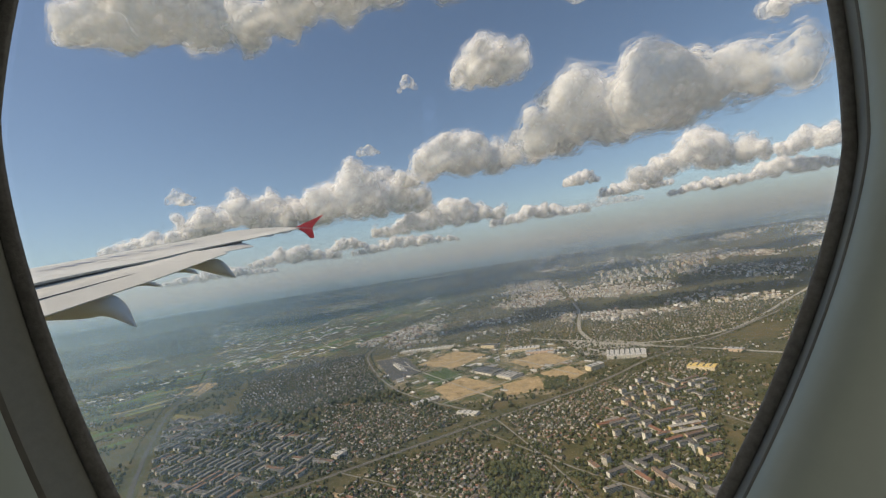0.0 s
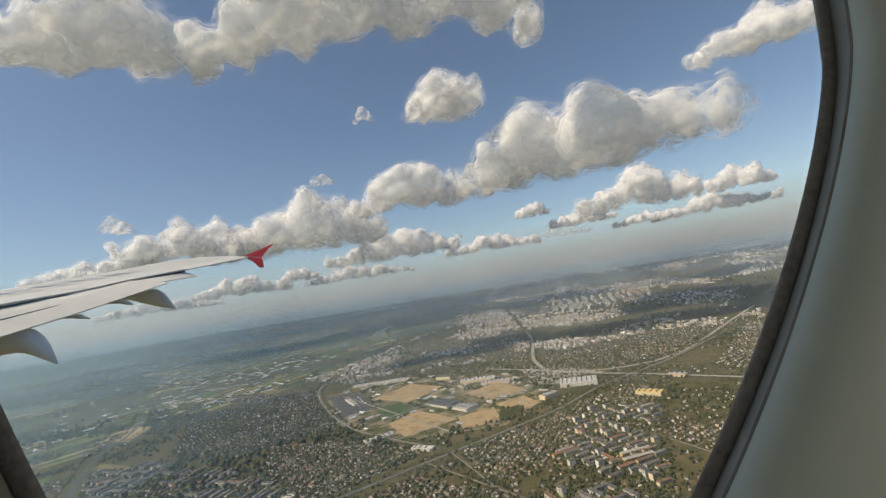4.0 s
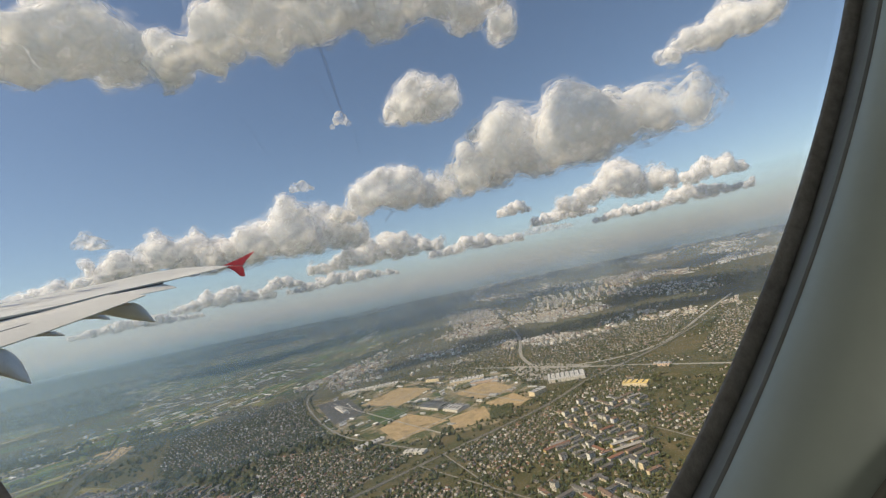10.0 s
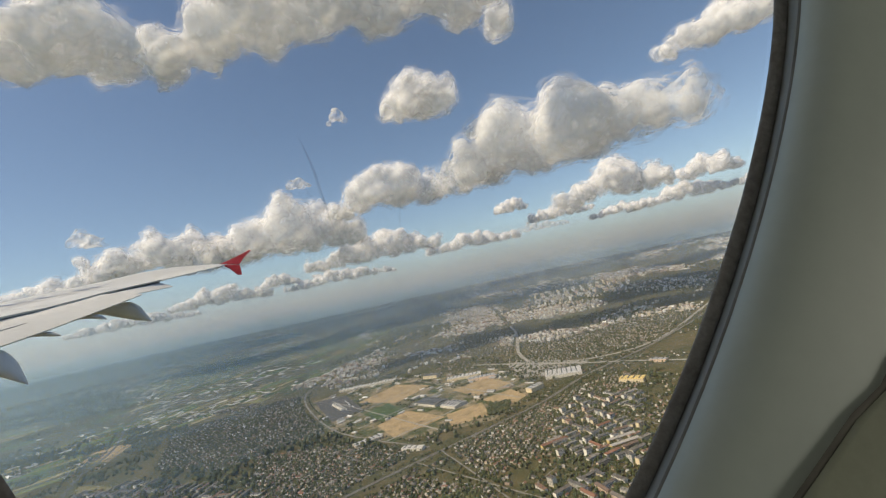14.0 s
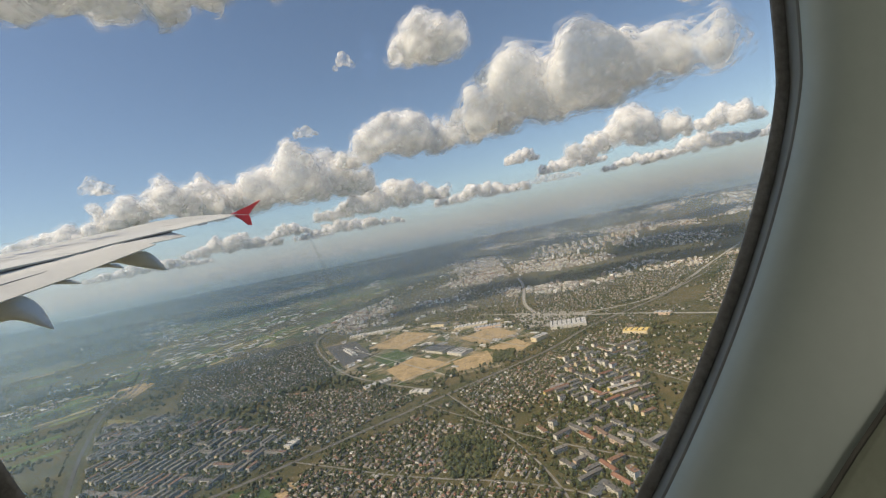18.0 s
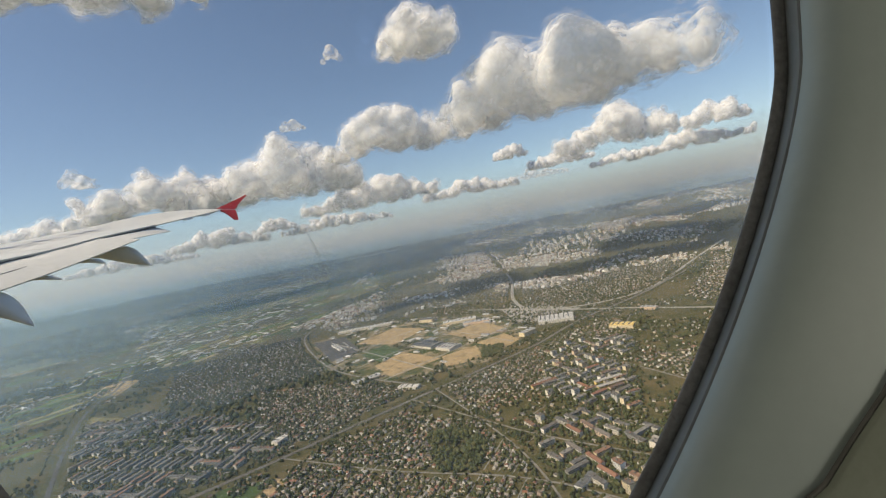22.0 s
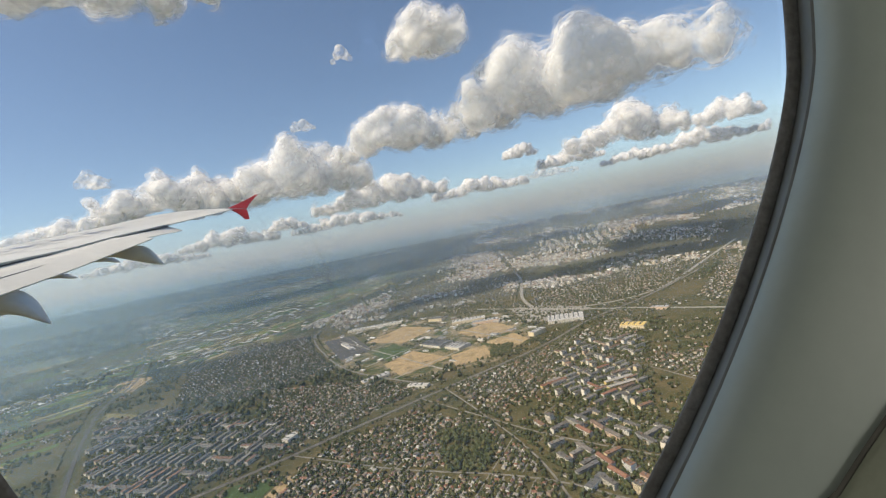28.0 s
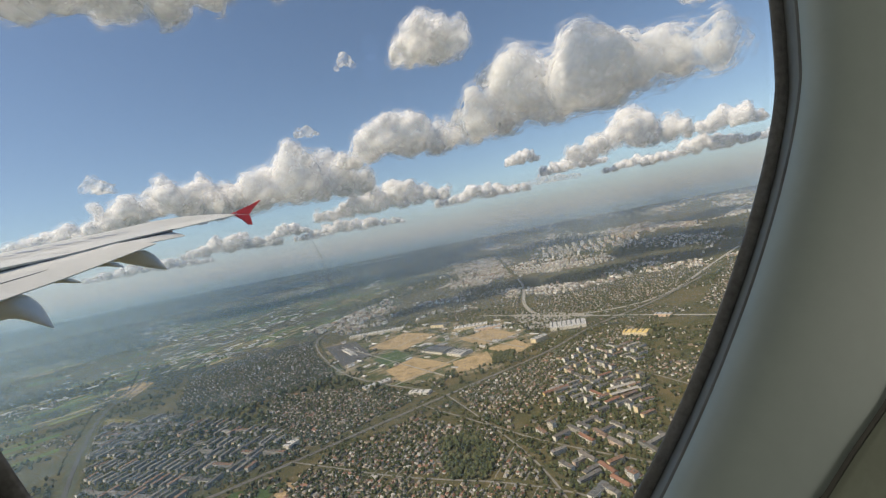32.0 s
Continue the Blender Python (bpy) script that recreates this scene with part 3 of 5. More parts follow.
def house(length, width, height, hip, chimney):
    """A detached house: rendered walls, pitched roof with eaves, chimney, door and windows."""
    root = new("house")
    tv, tf, ts = HIP if hip else GABLE
    for name, slot, mat in (("wall", 0, m_owall), ("roof", 1, m_oroof)):
        bm = bmesh.new()
        vs = [bm.verts.new((x * length, y * width, z * height)) for x, y, z in tv]
        for fc, sl in zip(tf, ts):
            if sl == slot:
                bm.faces.new([vs[i] for i in fc])
        bmesh.ops.delete(bm, geom=[w for w in bm.verts if not w.link_faces], context="VERTS")
        if slot:
            bmesh.ops.solidify(bm, geom=list(bm.faces), thickness=0.15)
        piece = part(name, bm, mat, root)
        if slot and chimney:
            bm = bmesh.new()
            box_bm(bm, length * 0.15, length * 0.15 + 0.5, -0.25, 0.25, height * 0.7, height * 1.12)
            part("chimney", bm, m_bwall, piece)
        if not slot:
            for side in (-1, 1):
                for q in (-0.26, 0.24):
                    bm = bmesh.new()
                    box_bm(bm, length * q - 0.4, length * q + 0.4, side * width / 2 - 0.03, side * width / 2 + 0.03, height * 0.28, height * 0.48)
                    part("window", bm, m_glass, piece)
    return root


def block(length, width, height, wall, pitched=False):
    """A slab of flats: walls, rows of windows storey by storey, parapet, flat roof with stair heads."""
    root = new("apartment_block")
    bm = bmesh.new()
    box_bm(bm, -length / 2, length / 2, -width / 2, width / 2, 0, height)
    body = part("wall", bm, wall, root)
    storeys = max(3, int(round(height / (2.9 * K))))
    for side in (-1, 1):
        for i in range(storeys):
            z = (i + 0.42) * height / storeys
            bm = bmesh.new()
            box_bm(bm, -length / 2 + 0.8, length / 2 - 0.8, side * width / 2 - 0.03, side * width / 2 + 0.04, z, z + height / storeys * 0.40)
            part("window_band", bm, m_glass, body)
    bm = bmesh.new()
    if pitched:
        vs = [bm.verts.new((x * length * 1.02, y * width * 1.1, height + z)) for x, y, z in ((-.5, -.5, 0), (.5, -.5, 0), (.5, .5, 0), (-.5, .5, 0), (-.46, 0, 2.4), (.46, 0, 2.4))]
        for q in ((0, 1, 5, 4), (2, 3, 4, 5), (1, 2, 5), (3, 0, 4), (3, 2, 1, 0)):
            bm.faces.new([vs[i] for i in q])
    else:
        box_bm(bm, -length / 2 - 0.15, length / 2 + 0.15, -width / 2 - 0.15, width / 2 + 0.15, height, height + 0.35)
    roof = part("roof", bm, m_oroof if pitched else m_broof, root)
    if not pitched:
        for q in (-0.27, 0.22):
            bm = bmesh.new()
            box_bm(bm, length * q, length * q + 1.8, -1.0, 1.0, height + 0.35, height + 1.6)
            part("stair_head", bm, m_broof, roof)
    return root


PARK = [(-84, 735), (-21, 745), (18, 668), (-8, 592), (-66, 610)]
HOUSES = {
    "railside": ([(-44, 948), (195, 1090), (352, 1205), (481, 1189), (313, 887), (132, 830), (2, 765)], 60, 8.0, 8.4),
    "park": ([(-138, 846), (1, 753), (56, 622), (60, 440), (-260, 440), (-330, 600), (-300, 740)], 62, 8.0, 8.2),
    "south": ([(-620, 560), (-330, 590), (-260, 440), (-100, 330), (-500, 330)], 55, 8.4, 8.4),
    "rowhouses": ([(-561, 1184), (-339, 1130), (-134, 975), (-233, 876), (-346, 798), (-445, 899)], 64, 7.4, 9.4),
    "outskirts": ([(-1105, 1727), (-681, 1919), (-411, 1280), (-561, 1184), (-617, 1136), (-890, 1277)], 40, 11, 12),
    "beyond": ([(373, 2191), (1123, 1960), (640, 1480), (446, 1500), (270, 1620)], 18, 12, 14),
    "right": ([(700, 1300), (1150, 1850), (2100, 1700), (1500, 700), (900, 700)], 35, 12, 13),
    "corner": ([(320, 900), (560, 880), (900, 640), (600, 380), (420, 660)], 30, 10, 11),
    "flats": ([(30, 700), (135, 800), (225, 1080), (411, 1041), (330, 860), (258, 655), (330, 500), (134, 380), (80, 470)], 40, 24, 22),
    "mid": ([(-823, 2590), (377, 3296), (330, 2300), (235, 1760), (-100, 2000), (-485, 2062)], 25, 20, 24),
}
near_house, stuff_house = [], []
for name, (poly, turn, du, dv) in HOUSES.items():
    x, y, a = lattice(poly, du, dv, turn, 1.1, rng, rows=2, street=5.5)
    ok = tile_free(x, y, 4) & ~inside(x, y, PARK) & (rng.random(len(x)) < (0.82 if name != "mid" else 0.55))
    x, y = x[ok], y[ok]
    for px, py in zip(x, y):
        (near_house if name == "park" and math.hypot(px, py) < 720 and len(near_house) < 300 else stuff_house).append((px, py, a + rng.choice((0, math.pi / 2)) + rng.normal(0, 0.05)))

# streets between the rows of plots
sv, sf = [], []
for name, (poly, turn, du, dv) in HOUSES.items():
    xs, ys, a = np.array([p[0] for p in poly]), np.array([p[1] for p in poly]), radians(turn)
    cx, cy = xs.mean(), ys.mean()
    R = np.hypot(xs - cx, ys - cy).max() + du
    lines = [(0, v) for v in np.arange(-R + 1.5 * dv + 2.75, R, 2 * dv + 5.5)] + [(1, u) for u in np.arange(-R, R, 15 * du)]
    for cross, w in lines:
        t = np.arange(-R, R, 12.0)
        u, v = (np.full(len(t), w), t) if cross else (t, np.full(len(t), w))
        px, py = cx + u * math.cos(a) - v * math.sin(a), cy + u * math.sin(a) + v * math.cos(a)
        ok = inside(px, py, poly) & tile_free(px, py, 1) & ~inside(px, py, PARK)
        dx, dy = (-math.sin(a), math.cos(a)) if cross else (math.cos(a), math.sin(a))
        for qx, qy in zip(px[ok], py[ok]):
            k = len(sv)
            z = 0.20 + 0.05 * cross
            sv += [(qx - 6.1 * dx + 1.2 * dy, qy - 6.1 * dy - 1.2 * dx, z), (qx + 6.1 * dx + 1.2 * dy, qy + 6.1 * dy - 1.2 * dx, z), (qx + 6.1 * dx - 1.2 * dy, qy + 6.1 * dy + 1.2 * dx, z), (qx - 6.1 * dx - 1.2 * dy, qy - 6.1 * dy + 1.2 * dx, z)]
            sf.append((k, k + 1, k + 2, k + 3))
tagged(mesh("suburb_streets", drape(sv), sf, m_street), "narrow grey streets between rows of houses", "streets", kind="stuff")

kinds = [house(5.2, 4.0, 4.4, False, True), house(4.6, 4.2, 4.0, True, True), house(6.0, 4.2, 4.8, False, False), house(4.2, 3.8, 4.6, False, True), house(6.6, 4.6, 4.0, True, False)]
looks = ["rendered detached house with a pitched tiled roof", "small square house with a hipped tiled roof", "long house with a gabled tiled roof", "tall narrow house with a gabled roof", "wide low house with a hipped roof"]
for k, (px, py, a) in enumerate(near_house):
    q = k % len(kinds)
    m = pose(px, py, 0, 0, 0, math.degrees(a))
    if k < len(kinds):
        kinds[k].matrix_basis = m
        h = kinds[k]
    else:
        h = copy_thing(kinds[q], m)
    tagged(h, looks[q] + " in a garden suburb", "house", "houses of the garden suburb")
# looser building between the quarters
lx, ly = rng.uniform(-1000, 1700, 9000), rng.uniform(300, 2000, 9000)
ok = tile_free(lx, ly, 5) & ~inside(lx, ly, PARK)
for name in HOUSES:
    ok &= ~inside(lx, ly, HOUSES[name][0])
ok &= (lx > -560 + 0.2 * (ly - 900)) & (np.array([noise.noise(Vector((p * 0.006, q * 0.006, 4.4))) for p, q in zip(lx, ly)]) > -0.25)
LOOSE = list(zip(lx[ok], ly[ok]))
stuff_house += [(p, q, 1.05 + rng.choice((0, math.pi / 2)) + rng.normal(0, 0.1)) for p, q in LOOSE[:2600]]
# farms and villages of the near plain
vx, vy = rng.uniform(-2300, -780, 9000), rng.uniform(600, 2000, 9000)
village = np.array([noise.noise(Vector((p * 0.005, q * 0.005, 7.7))) for p, q in zip(vx, vy)])
ok = tile_free(vx, vy, 6) & (village > 0.16 + 0.2 * rng.random(len(vx))) & ~inside(vx, vy, HOUSES["outskirts"][0])
stuff_house += [(p, q, rng.choice((0.9, 2.47)) + rng.normal(0, 0.1)) for p, q in zip(vx[ok], vy[ok])]
copse = (village < -0.12 - 0.2 * rng.random(len(vx))) & tile_free(vx, vy, 4) & ~inside(vx, vy, HOUSES["outskirts"][0])
COPSE = (vx[copse], vy[copse])
hx, hy, ha = (np.array(c) for c in zip(*stuff_house))
n = len(hx)
big = rng.random(n) < 0.12
v, f, s = stamp([GABLE, HIP, GABLE, FLAT], hx, hy, np.zeros(n), ha, rng.uniform(3.8, 6.4, n) * (1 + 0.9 * big), rng.uniform(3.6, 4.9, n) * (1 + 0.4 * big), rng.uniform(3.2, 5.2, n), 2)
tagged(mesh("suburb_houses", drape(v), f, [m_wall, m_roof], slots=s), "dense pale houses with red, brown and grey roofs", "houses", kind="stuff")

# ---- blocks of flats ----
m_estate = material("estate_wall_panels", [(0.0, (0.30, 0.30, 0.285)), (0.35, (0.38, 0.37, 0.34)), (0.65, (0.26, 0.265, 0.26)), (0.85, (0.44, 0.42, 0.37))], "object", 0.2, dirt=0.22)
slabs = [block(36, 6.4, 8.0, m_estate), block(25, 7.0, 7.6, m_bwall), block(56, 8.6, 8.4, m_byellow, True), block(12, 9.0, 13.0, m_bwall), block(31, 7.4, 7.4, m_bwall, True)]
says = ["long rendered slab of flats with a flat roof", "short rendered block of flats with a flat roof", "long ochre block of flats with a pitched roof", "tall narrow rendered block of flats", "long rendered block of flats with a red pitched roof"]
used = set()


def put_block(q, x, y, turn, group):
    m = pose(x, y, 0, 0, 0, turn)
    if q not in used:
        used.add(q)
        slabs[q].matrix_basis = m
        b = slabs[q]
    else:
        b = copy_thing(slabs[q], m)
    tagged(b, says[q] + " among trees", "apartment block", group)


sites = []
for poly, turn, du, dv, pick, group in (
        ([(-1060, 1200), (-852, 1190), (-456, 948), (-372, 795), (-458, 727), (-554, 635), (-690, 700), (-880, 960)], 70, 46, 21, (0, 0, 1, 0), "grey slab estate"),
        ([(225, 1083), (411, 1041), (330, 860), (258, 655), (200, 723), (135, 804)], 20, 34, 20, (1, 3, 1, 4, 1), "white blocks of the centre"),
        ([(50, 691), (158, 724), (230, 634), (330, 500), (134, 400), (90, 470)], 115, 36, 18, (1, 4, 1, 1, 3, 0), "slabs beside the park")):
    x, y, a = lattice(poly, du, dv, turn, 3, rng, rows=99, street=0)
    ok = tile_free(x, y, 10)
    for px, py in zip(x[ok], y[ok]):
        sites.append((px, py))
        t = turn + (90 if rng.random() < 0.22 else 0) + rng.normal(0, 3)
        put_block(pick[int(rng.integers(len(pick)))], px, py, t, group)
for px, py, t in ((262, 800, 12), (258, 776, 12), (150, 842, 18)):
    sites.append((px, py))
    put_block(2, px, py, t, "white blocks of the centre")

# tower blocks far off
tx, ty, ta = lattice([(760, 3700), (1500, 3500), (1300, 3068), (660, 3113)], 62, 90, -12, 8, rng, rows=99, street=0)
tower = new("tower_block")
bm = bmesh.new()
box_bm(bm, -14, 14, -7, 7, 0, 30)
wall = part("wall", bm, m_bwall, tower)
for i in range(9):
    bm = bmesh.new()
    box_bm(bm, -13, 13, -7.08, -6.95, 2 + i * 3.1, 3.2 + i * 3.1)
    part("window_band", bm, m_glass, wall)
bm = bmesh.new()
box_bm(bm, -14.2, 14.2, -7.2, 7.2, 30, 31)
part("roof", bm, m_broof, tower)
for k, (px, py) in enumerate(zip(tx, ty)):
    m = pose(px, py, float(land(px, py)) - 0.5, 0, 0, math.degrees(ta) + (90 if k % 3 == 0 else 0))
    if k == 0:
        tower.matrix_basis, t = m, tower
    else:
        t = copy_thing(tower, m)
    tagged(t, "pale high-rise tower block on the skyline", "tower block", "far tower blocks")

m_city = material("city_roofs", [(0.0, (0.42, 0.38, 0.32)), (0.2, (0.24, 0.18, 0.14)), (0.36, (0.60, 0.56, 0.49)), (0.58, (0.32, 0.29, 0.26)), (0.70, (0.72, 0.69, 0.63)), (0.92, (0.38, 0.22, 0.15))], "island", 0.05, dirt=0.2)
# the far city: countless pale buildings
cx, cy = rng.uniform(-900, 4500, 42000), rng.uniform(1900, 4830, 42000)
dense = np.array([noise.noise(Vector((a * 0.0022, b * 0.0022, 3.1))) for a, b in zip(cx, cy)])
dense += 0.35 * np.array([noise.noise(Vector((a * 0.009, b * 0.009, 6.3))) for a, b in zip(cx, cy)])
ok = (np.hypot(cx, cy) < 4840) & (dense > 0.02 + 0.26 * rng.random(len(cx))) & (cx > -900 + (cy - 1900) * 0.45) & tile_free(cx, cy, 8)
cx, cy = cx[ok], cy[ok]
n = len(cx)
v, f, s = stamp([FLAT, GABLE, FLAT], cx, cy, np.zeros(n), rng.choice((0.3, 1.87, 0.9), n) + rng.normal(0, 0.08, n), rng.uniform(6, 24, n), rng.uniform(5, 11, n), rng.uniform(4, 15, n), 3)
tagged(mesh("far_city_buildings", drape(v), f, [m_wall, m_city], slots=s), "countless pale buildings of the far city", "city", kind="stuff")

# halls and greenhouses of the plain
gx, gy, ga = lattice([(-3600, 2300), (-1500, 1500), (-900, 2100), (-350, 2500), (-700, 4200), (-2500, 3900)], 72, 44, 52, 34, rng, rows=99, street=0)
dense = np.array([noise.noise(Vector((a * 0.0018, b * 0.0018, 8.7))) for a, b in zip(gx, gy)])
ok = (rng.random(len(gx)) < np.clip(0.28 + dense * 1.4, 0.05, 0.8))
gx, gy = gx[ok], gy[ok]
n = len(gx)
v, f, s = stamp([FLAT, GABLE], gx, gy, np.full(n, 0.3), ga + rng.choice((0, 0, math.pi / 2), n), rng.uniform(14, 58, n), rng.uniform(5, 14, n), rng.uniform(3, 6, n), 4)
tagged(mesh("plain_halls", drape(v), f, [m_wall, m_hall], slots=s), "low white halls and greenhouses between fields", "halls", kind="stuff")


def hall(x, y, turn, length, width, height, roof, label):
    """A works hall: walls, shallow roof, roof lights, loading doors."""
    root = new("works_hall")
    bm = bmesh.new()
    box_bm(bm, -length / 2, length / 2, -width / 2, width / 2, 0, height)
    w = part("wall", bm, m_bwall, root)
    bm = bmesh.new()
    vs = [bm.verts.new(c) for c in ((-length / 2 - .4, -width / 2 - .4, height), (length / 2 + .4, -width / 2 - .4, height), (length / 2 + .4, width / 2 + .4, height), (-length / 2 - .4, width / 2 + .4, height), (-length / 2 - .4, 0, height + width * .06), (length / 2 + .4, 0, height + width * .06))]
    for q in ((0, 1, 5, 4), (2, 3, 4, 5), (1, 2, 5), (3, 0, 4), (3, 2, 1, 0)):
        bm.faces.new([vs[i] for i in q])
    r = part("roof", bm, roof, root)
    for i in range(max(2, int(length / 14))):
        bm = bmesh.new()
        q = -length / 2 + 7 + i * 14
        box_bm(bm, q - 1.4, q + 1.4, -width * .36, width * .36, height + width * .03, height + width * .06 + .25)
        part("roof_light", bm, m_glass, r)
        bm = bmesh.new()
        box_bm(bm, q - 1.6, q + 1.6, -width / 2 - .06, -width / 2 + .05, 0, 3)
        part("loading_door", bm, m_steel, w)
    root.matrix_basis = pose(x, y, 0, 0, 0, turn)
    sites.append((x, y))
    tagged(root, label, "hall", "works halls")


m_white = plain("white_roof_sheet", (0.50, 0.49, 0.46), 0.06, scale=0.08, dirt=0.12, rough=0.55)
m_dark = plain("dark_roof_felt", (0.12, 0.125, 0.13), 0.15, scale=0.08, dirt=0.2, rough=0.8)
for args in ((-365, 1800, -4, 230, 34, 8, m_white, "long pale works hall with roof lights"), (20, 1570, -8, 120, 40, 9, m_white, "white works hall with roof lights"), (75, 1500, -8, 90, 30, 9, m_hall, "grey sheet-roofed works hall"),
             (-95, 1330, -48, 95, 55, 7, m_dark, "dark felt-roofed works hall"), (-30, 1255, -48, 60, 50, 7, m_hall, "grey works hall beside bare lots"), (310, 1330, -14, 105, 75, 9, m_white, "large white store hall beside the highway"),
             (-425, 1540, -62, 120, 16, 6, m_white, "narrow white shed beside the paved lot"), (-373, 825, 62, 26, 17, 9, m_white, "white flat building beside the railway"), (-100, 1690, -30, 60, 30, 12, m_dark, "dark works building at the yard's edge"),
             (200, 1230, 35, 50, 22, 12, m_hall, "pale office block beside the railway"), (-250, 1100, 30, 70, 26, 7, m_hall, "low grey hall beside the loop road"), (430, 1120, -40, 60, 34, 9, m_byellow, "ochre school building beside the meadow"),
             (-130, 985, -25, 52, 18, 6, m_white, "low white hall beside the railway"), (120, 520, 40, 34, 10, 6, m_dark, "grey school building with a flat roof"), (560, 1240, -45, 44, 20, 8, m_hall, "pale hall beside the highway")):
    hall(*args)

GROVE = [(60, 1197), (121, 1178), (100, 1094), (52, 1094)]
# lorries parked on the paved lot
def lorry(x, y, turn):
    """A box lorry: load box with roof and doors, cab with windscreen, chassis, six wheels."""
    root = new("parked_lorry")
    for name, b, mat in (("load_box", (-8, 4.2, -1.6, 1.6, 1.1, 4.6), m_white), ("cab", (4.5, 7.2, -1.5, 1.5, 0.9, 3.9), m_white), ("chassis", (-7.8, 7.0, -1.0, 1.0, 0.6, 1.05), m_steel)):
        bm = bmesh.new()
        box_bm(bm, *b)
        bmesh.ops.bevel(bm, geom=list(bm.edges), offset=0.12, segments=1, affect="EDGES")
        body = part(name, bm, mat, root)
        if name == "cab":
            bm = bmesh.new()
            box_bm(bm, 7.15, 7.28, -1.25, 1.25, 2.3, 3.5)
            part("windscreen", bm, m_glass, body)
    for u in (-6.6, -5.2, 5.6):
        for w in (-1.3, 1.3):
            bm = bmesh.new()
            bmesh.ops.create_cone(bm, cap_ends=True, segments=14, radius1=0.6, radius2=0.6, depth=0.5, matrix=Matrix.Translation((u, w, 0.6)) @ pose(0, 0, 0, 90))
            part("wheel", bm, m_steel, root)
    root.matrix_basis = pose(x, y, 0.43, 0, 0, turn)
    return tagged(root, "white box lorry parked on the paved lot", "lorry", "lorries on the paved lot")


for x, y, turn in ((-414, 1600, -58), (-385, 1531, -58), (-382, 1472, -60), (-366, 1496, -58), (-398, 1566, -56)):
    lorry(x, y, turn)

# sheds of the works yard
ux, uy = rng.uniform(-520, 215, 190), rng.uniform(1060, 1860, 190)
ok = inside(ux, uy, YARD)
for c in SAND + [LOT, LAWN, GROVE]:
    ok &= ~inside(ux, uy, c)
for px, py in sites:
    ok &= np.hypot(ux - px, uy - py) > 42
ux, uy = ux[ok], uy[ok]
n = len(ux)
v, f, s = stamp([FLAT, GABLE], ux, uy, np.full(n, 0.1), rng.choice((-0.75, 0.82), n), rng.uniform(8, 30, n), rng.uniform(6, 13, n), rng.uniform(3, 7, n), 14)
tagged(mesh("yard_sheds", v, f, [m_wall, m_hall], slots=s), "pale sheds and small workshops of the yard", "sheds", kind="stuff")
for a, c in (((-420, 1310), (-60, 1700)), ((-300, 1235), (60, 1560)), ((-200, 1080), (170, 1370)), ((-480, 1660), (-60, 1060)), ((-240, 1830), (150, 1190))):
    ribbon("road", [a, ((a[0] + c[0]) / 2, (a[1] + c[1]) / 2), c], 5, m_concrete, 0.55, "narrow pale works road")

# ---- trees ----
def wood(name, x, y, size, label, seed):
    n = len(x)
    r = np.random.default_rng(seed)
    w = size * r.uniform(0.7, 1.35, n)
    v, f, s = stamp(CLUMPS, x, y, np.zeros(n), r.uniform(0, 6.28, n), w, w * r.uniform(0.8, 1.2, n), w * r.uniform(0.75, 1.25, n), seed)
    tagged(mesh(name, drape(v), f, m_tree), label, "trees", kind="stuff")


hgx = np.concatenate([hx, [p[0] for p in near_house]])
hgy = np.concatenate([hy, [p[1] for p in near_house]])
pick = rng.random(len(hgx)) < np.where(np.hypot(hgx, hgy) < 1400, 1.0, 0.6)
gx = np.concatenate([hgx[pick] + rng.normal(0, 4.2, pick.sum()), hgx + rng.normal(0, 5.5, len(hgx))])
gy = np.concatenate([hgy[pick] + rng.normal(0, 4.2, pick.sum()), hgy + rng.normal(0, 5.5, len(hgy))])
gx, gy = np.concatenate([gx, hgx + rng.normal(0, 6.0, len(hgx))]), np.concatenate([gy, hgy + rng.normal(0, 6.0, len(hgy))])
wood("garden_trees", gx, gy, 4.7, "small leafy trees in the gardens", 5)
sx, sy = (np.repeat(np.array(c), 24) for c in zip(*sites))
sx, sy = sx + rng.normal(0, 15, len(sx)), sy + rng.normal(0, 15, len(sy))
ok = tile_free(sx, sy, 0)
ox, oy = [], []
for zone, each in (("outskirts", 2.6), ("rowhouses", 0.8), ("beyond", 1.0), ("flats", 3.0), ("railside", 0.7)):
    poly = HOUSES[zone][0]
    zx, zy = np.array([p[0] for p in poly]), np.array([p[1] for p in poly])
    m = int((zx.max() - zx.min()) * (zy.max() - zy.min()) / 110 * each)
    ax, ay = rng.uniform(zx.min(), zx.max(), m), rng.uniform(zy.min(), zy.max(), m)
    dens = np.array([noise.noise(Vector((p * 0.011, q * 0.011, 2.2))) for p, q in zip(ax, ay)])
    good = inside(ax, ay, poly) & tile_free(ax, ay, 1) & (rng.random(m) < 0.30 + 0.6 * dens)
    ox.append(ax[good]), oy.append(ay[good])
fill = np.array(LOOSE)[rng.integers(0, len(LOOSE), 6000)] + rng.normal(0, 9, (6000, 2))
ok2 = tile_free(fill[:, 0], fill[:, 1], 2)
ox.append(fill[ok2, 0]), oy.append(fill[ok2, 1])
wood("quarter_trees", np.concatenate(ox), np.concatenate(oy), 5.4, "larger leafy trees among the houses", 16)
wood("copses", COPSE[0], COPSE[1], 7.5, "small dark copses between the fields", 17)
wood("estate_trees", sx[ok], sy[ok], 5.2, "leafy trees between the blocks of flats", 6)
yx, yy = rng.uniform(-520, 215, 4200), rng.uniform(1060, 1860, 4200)
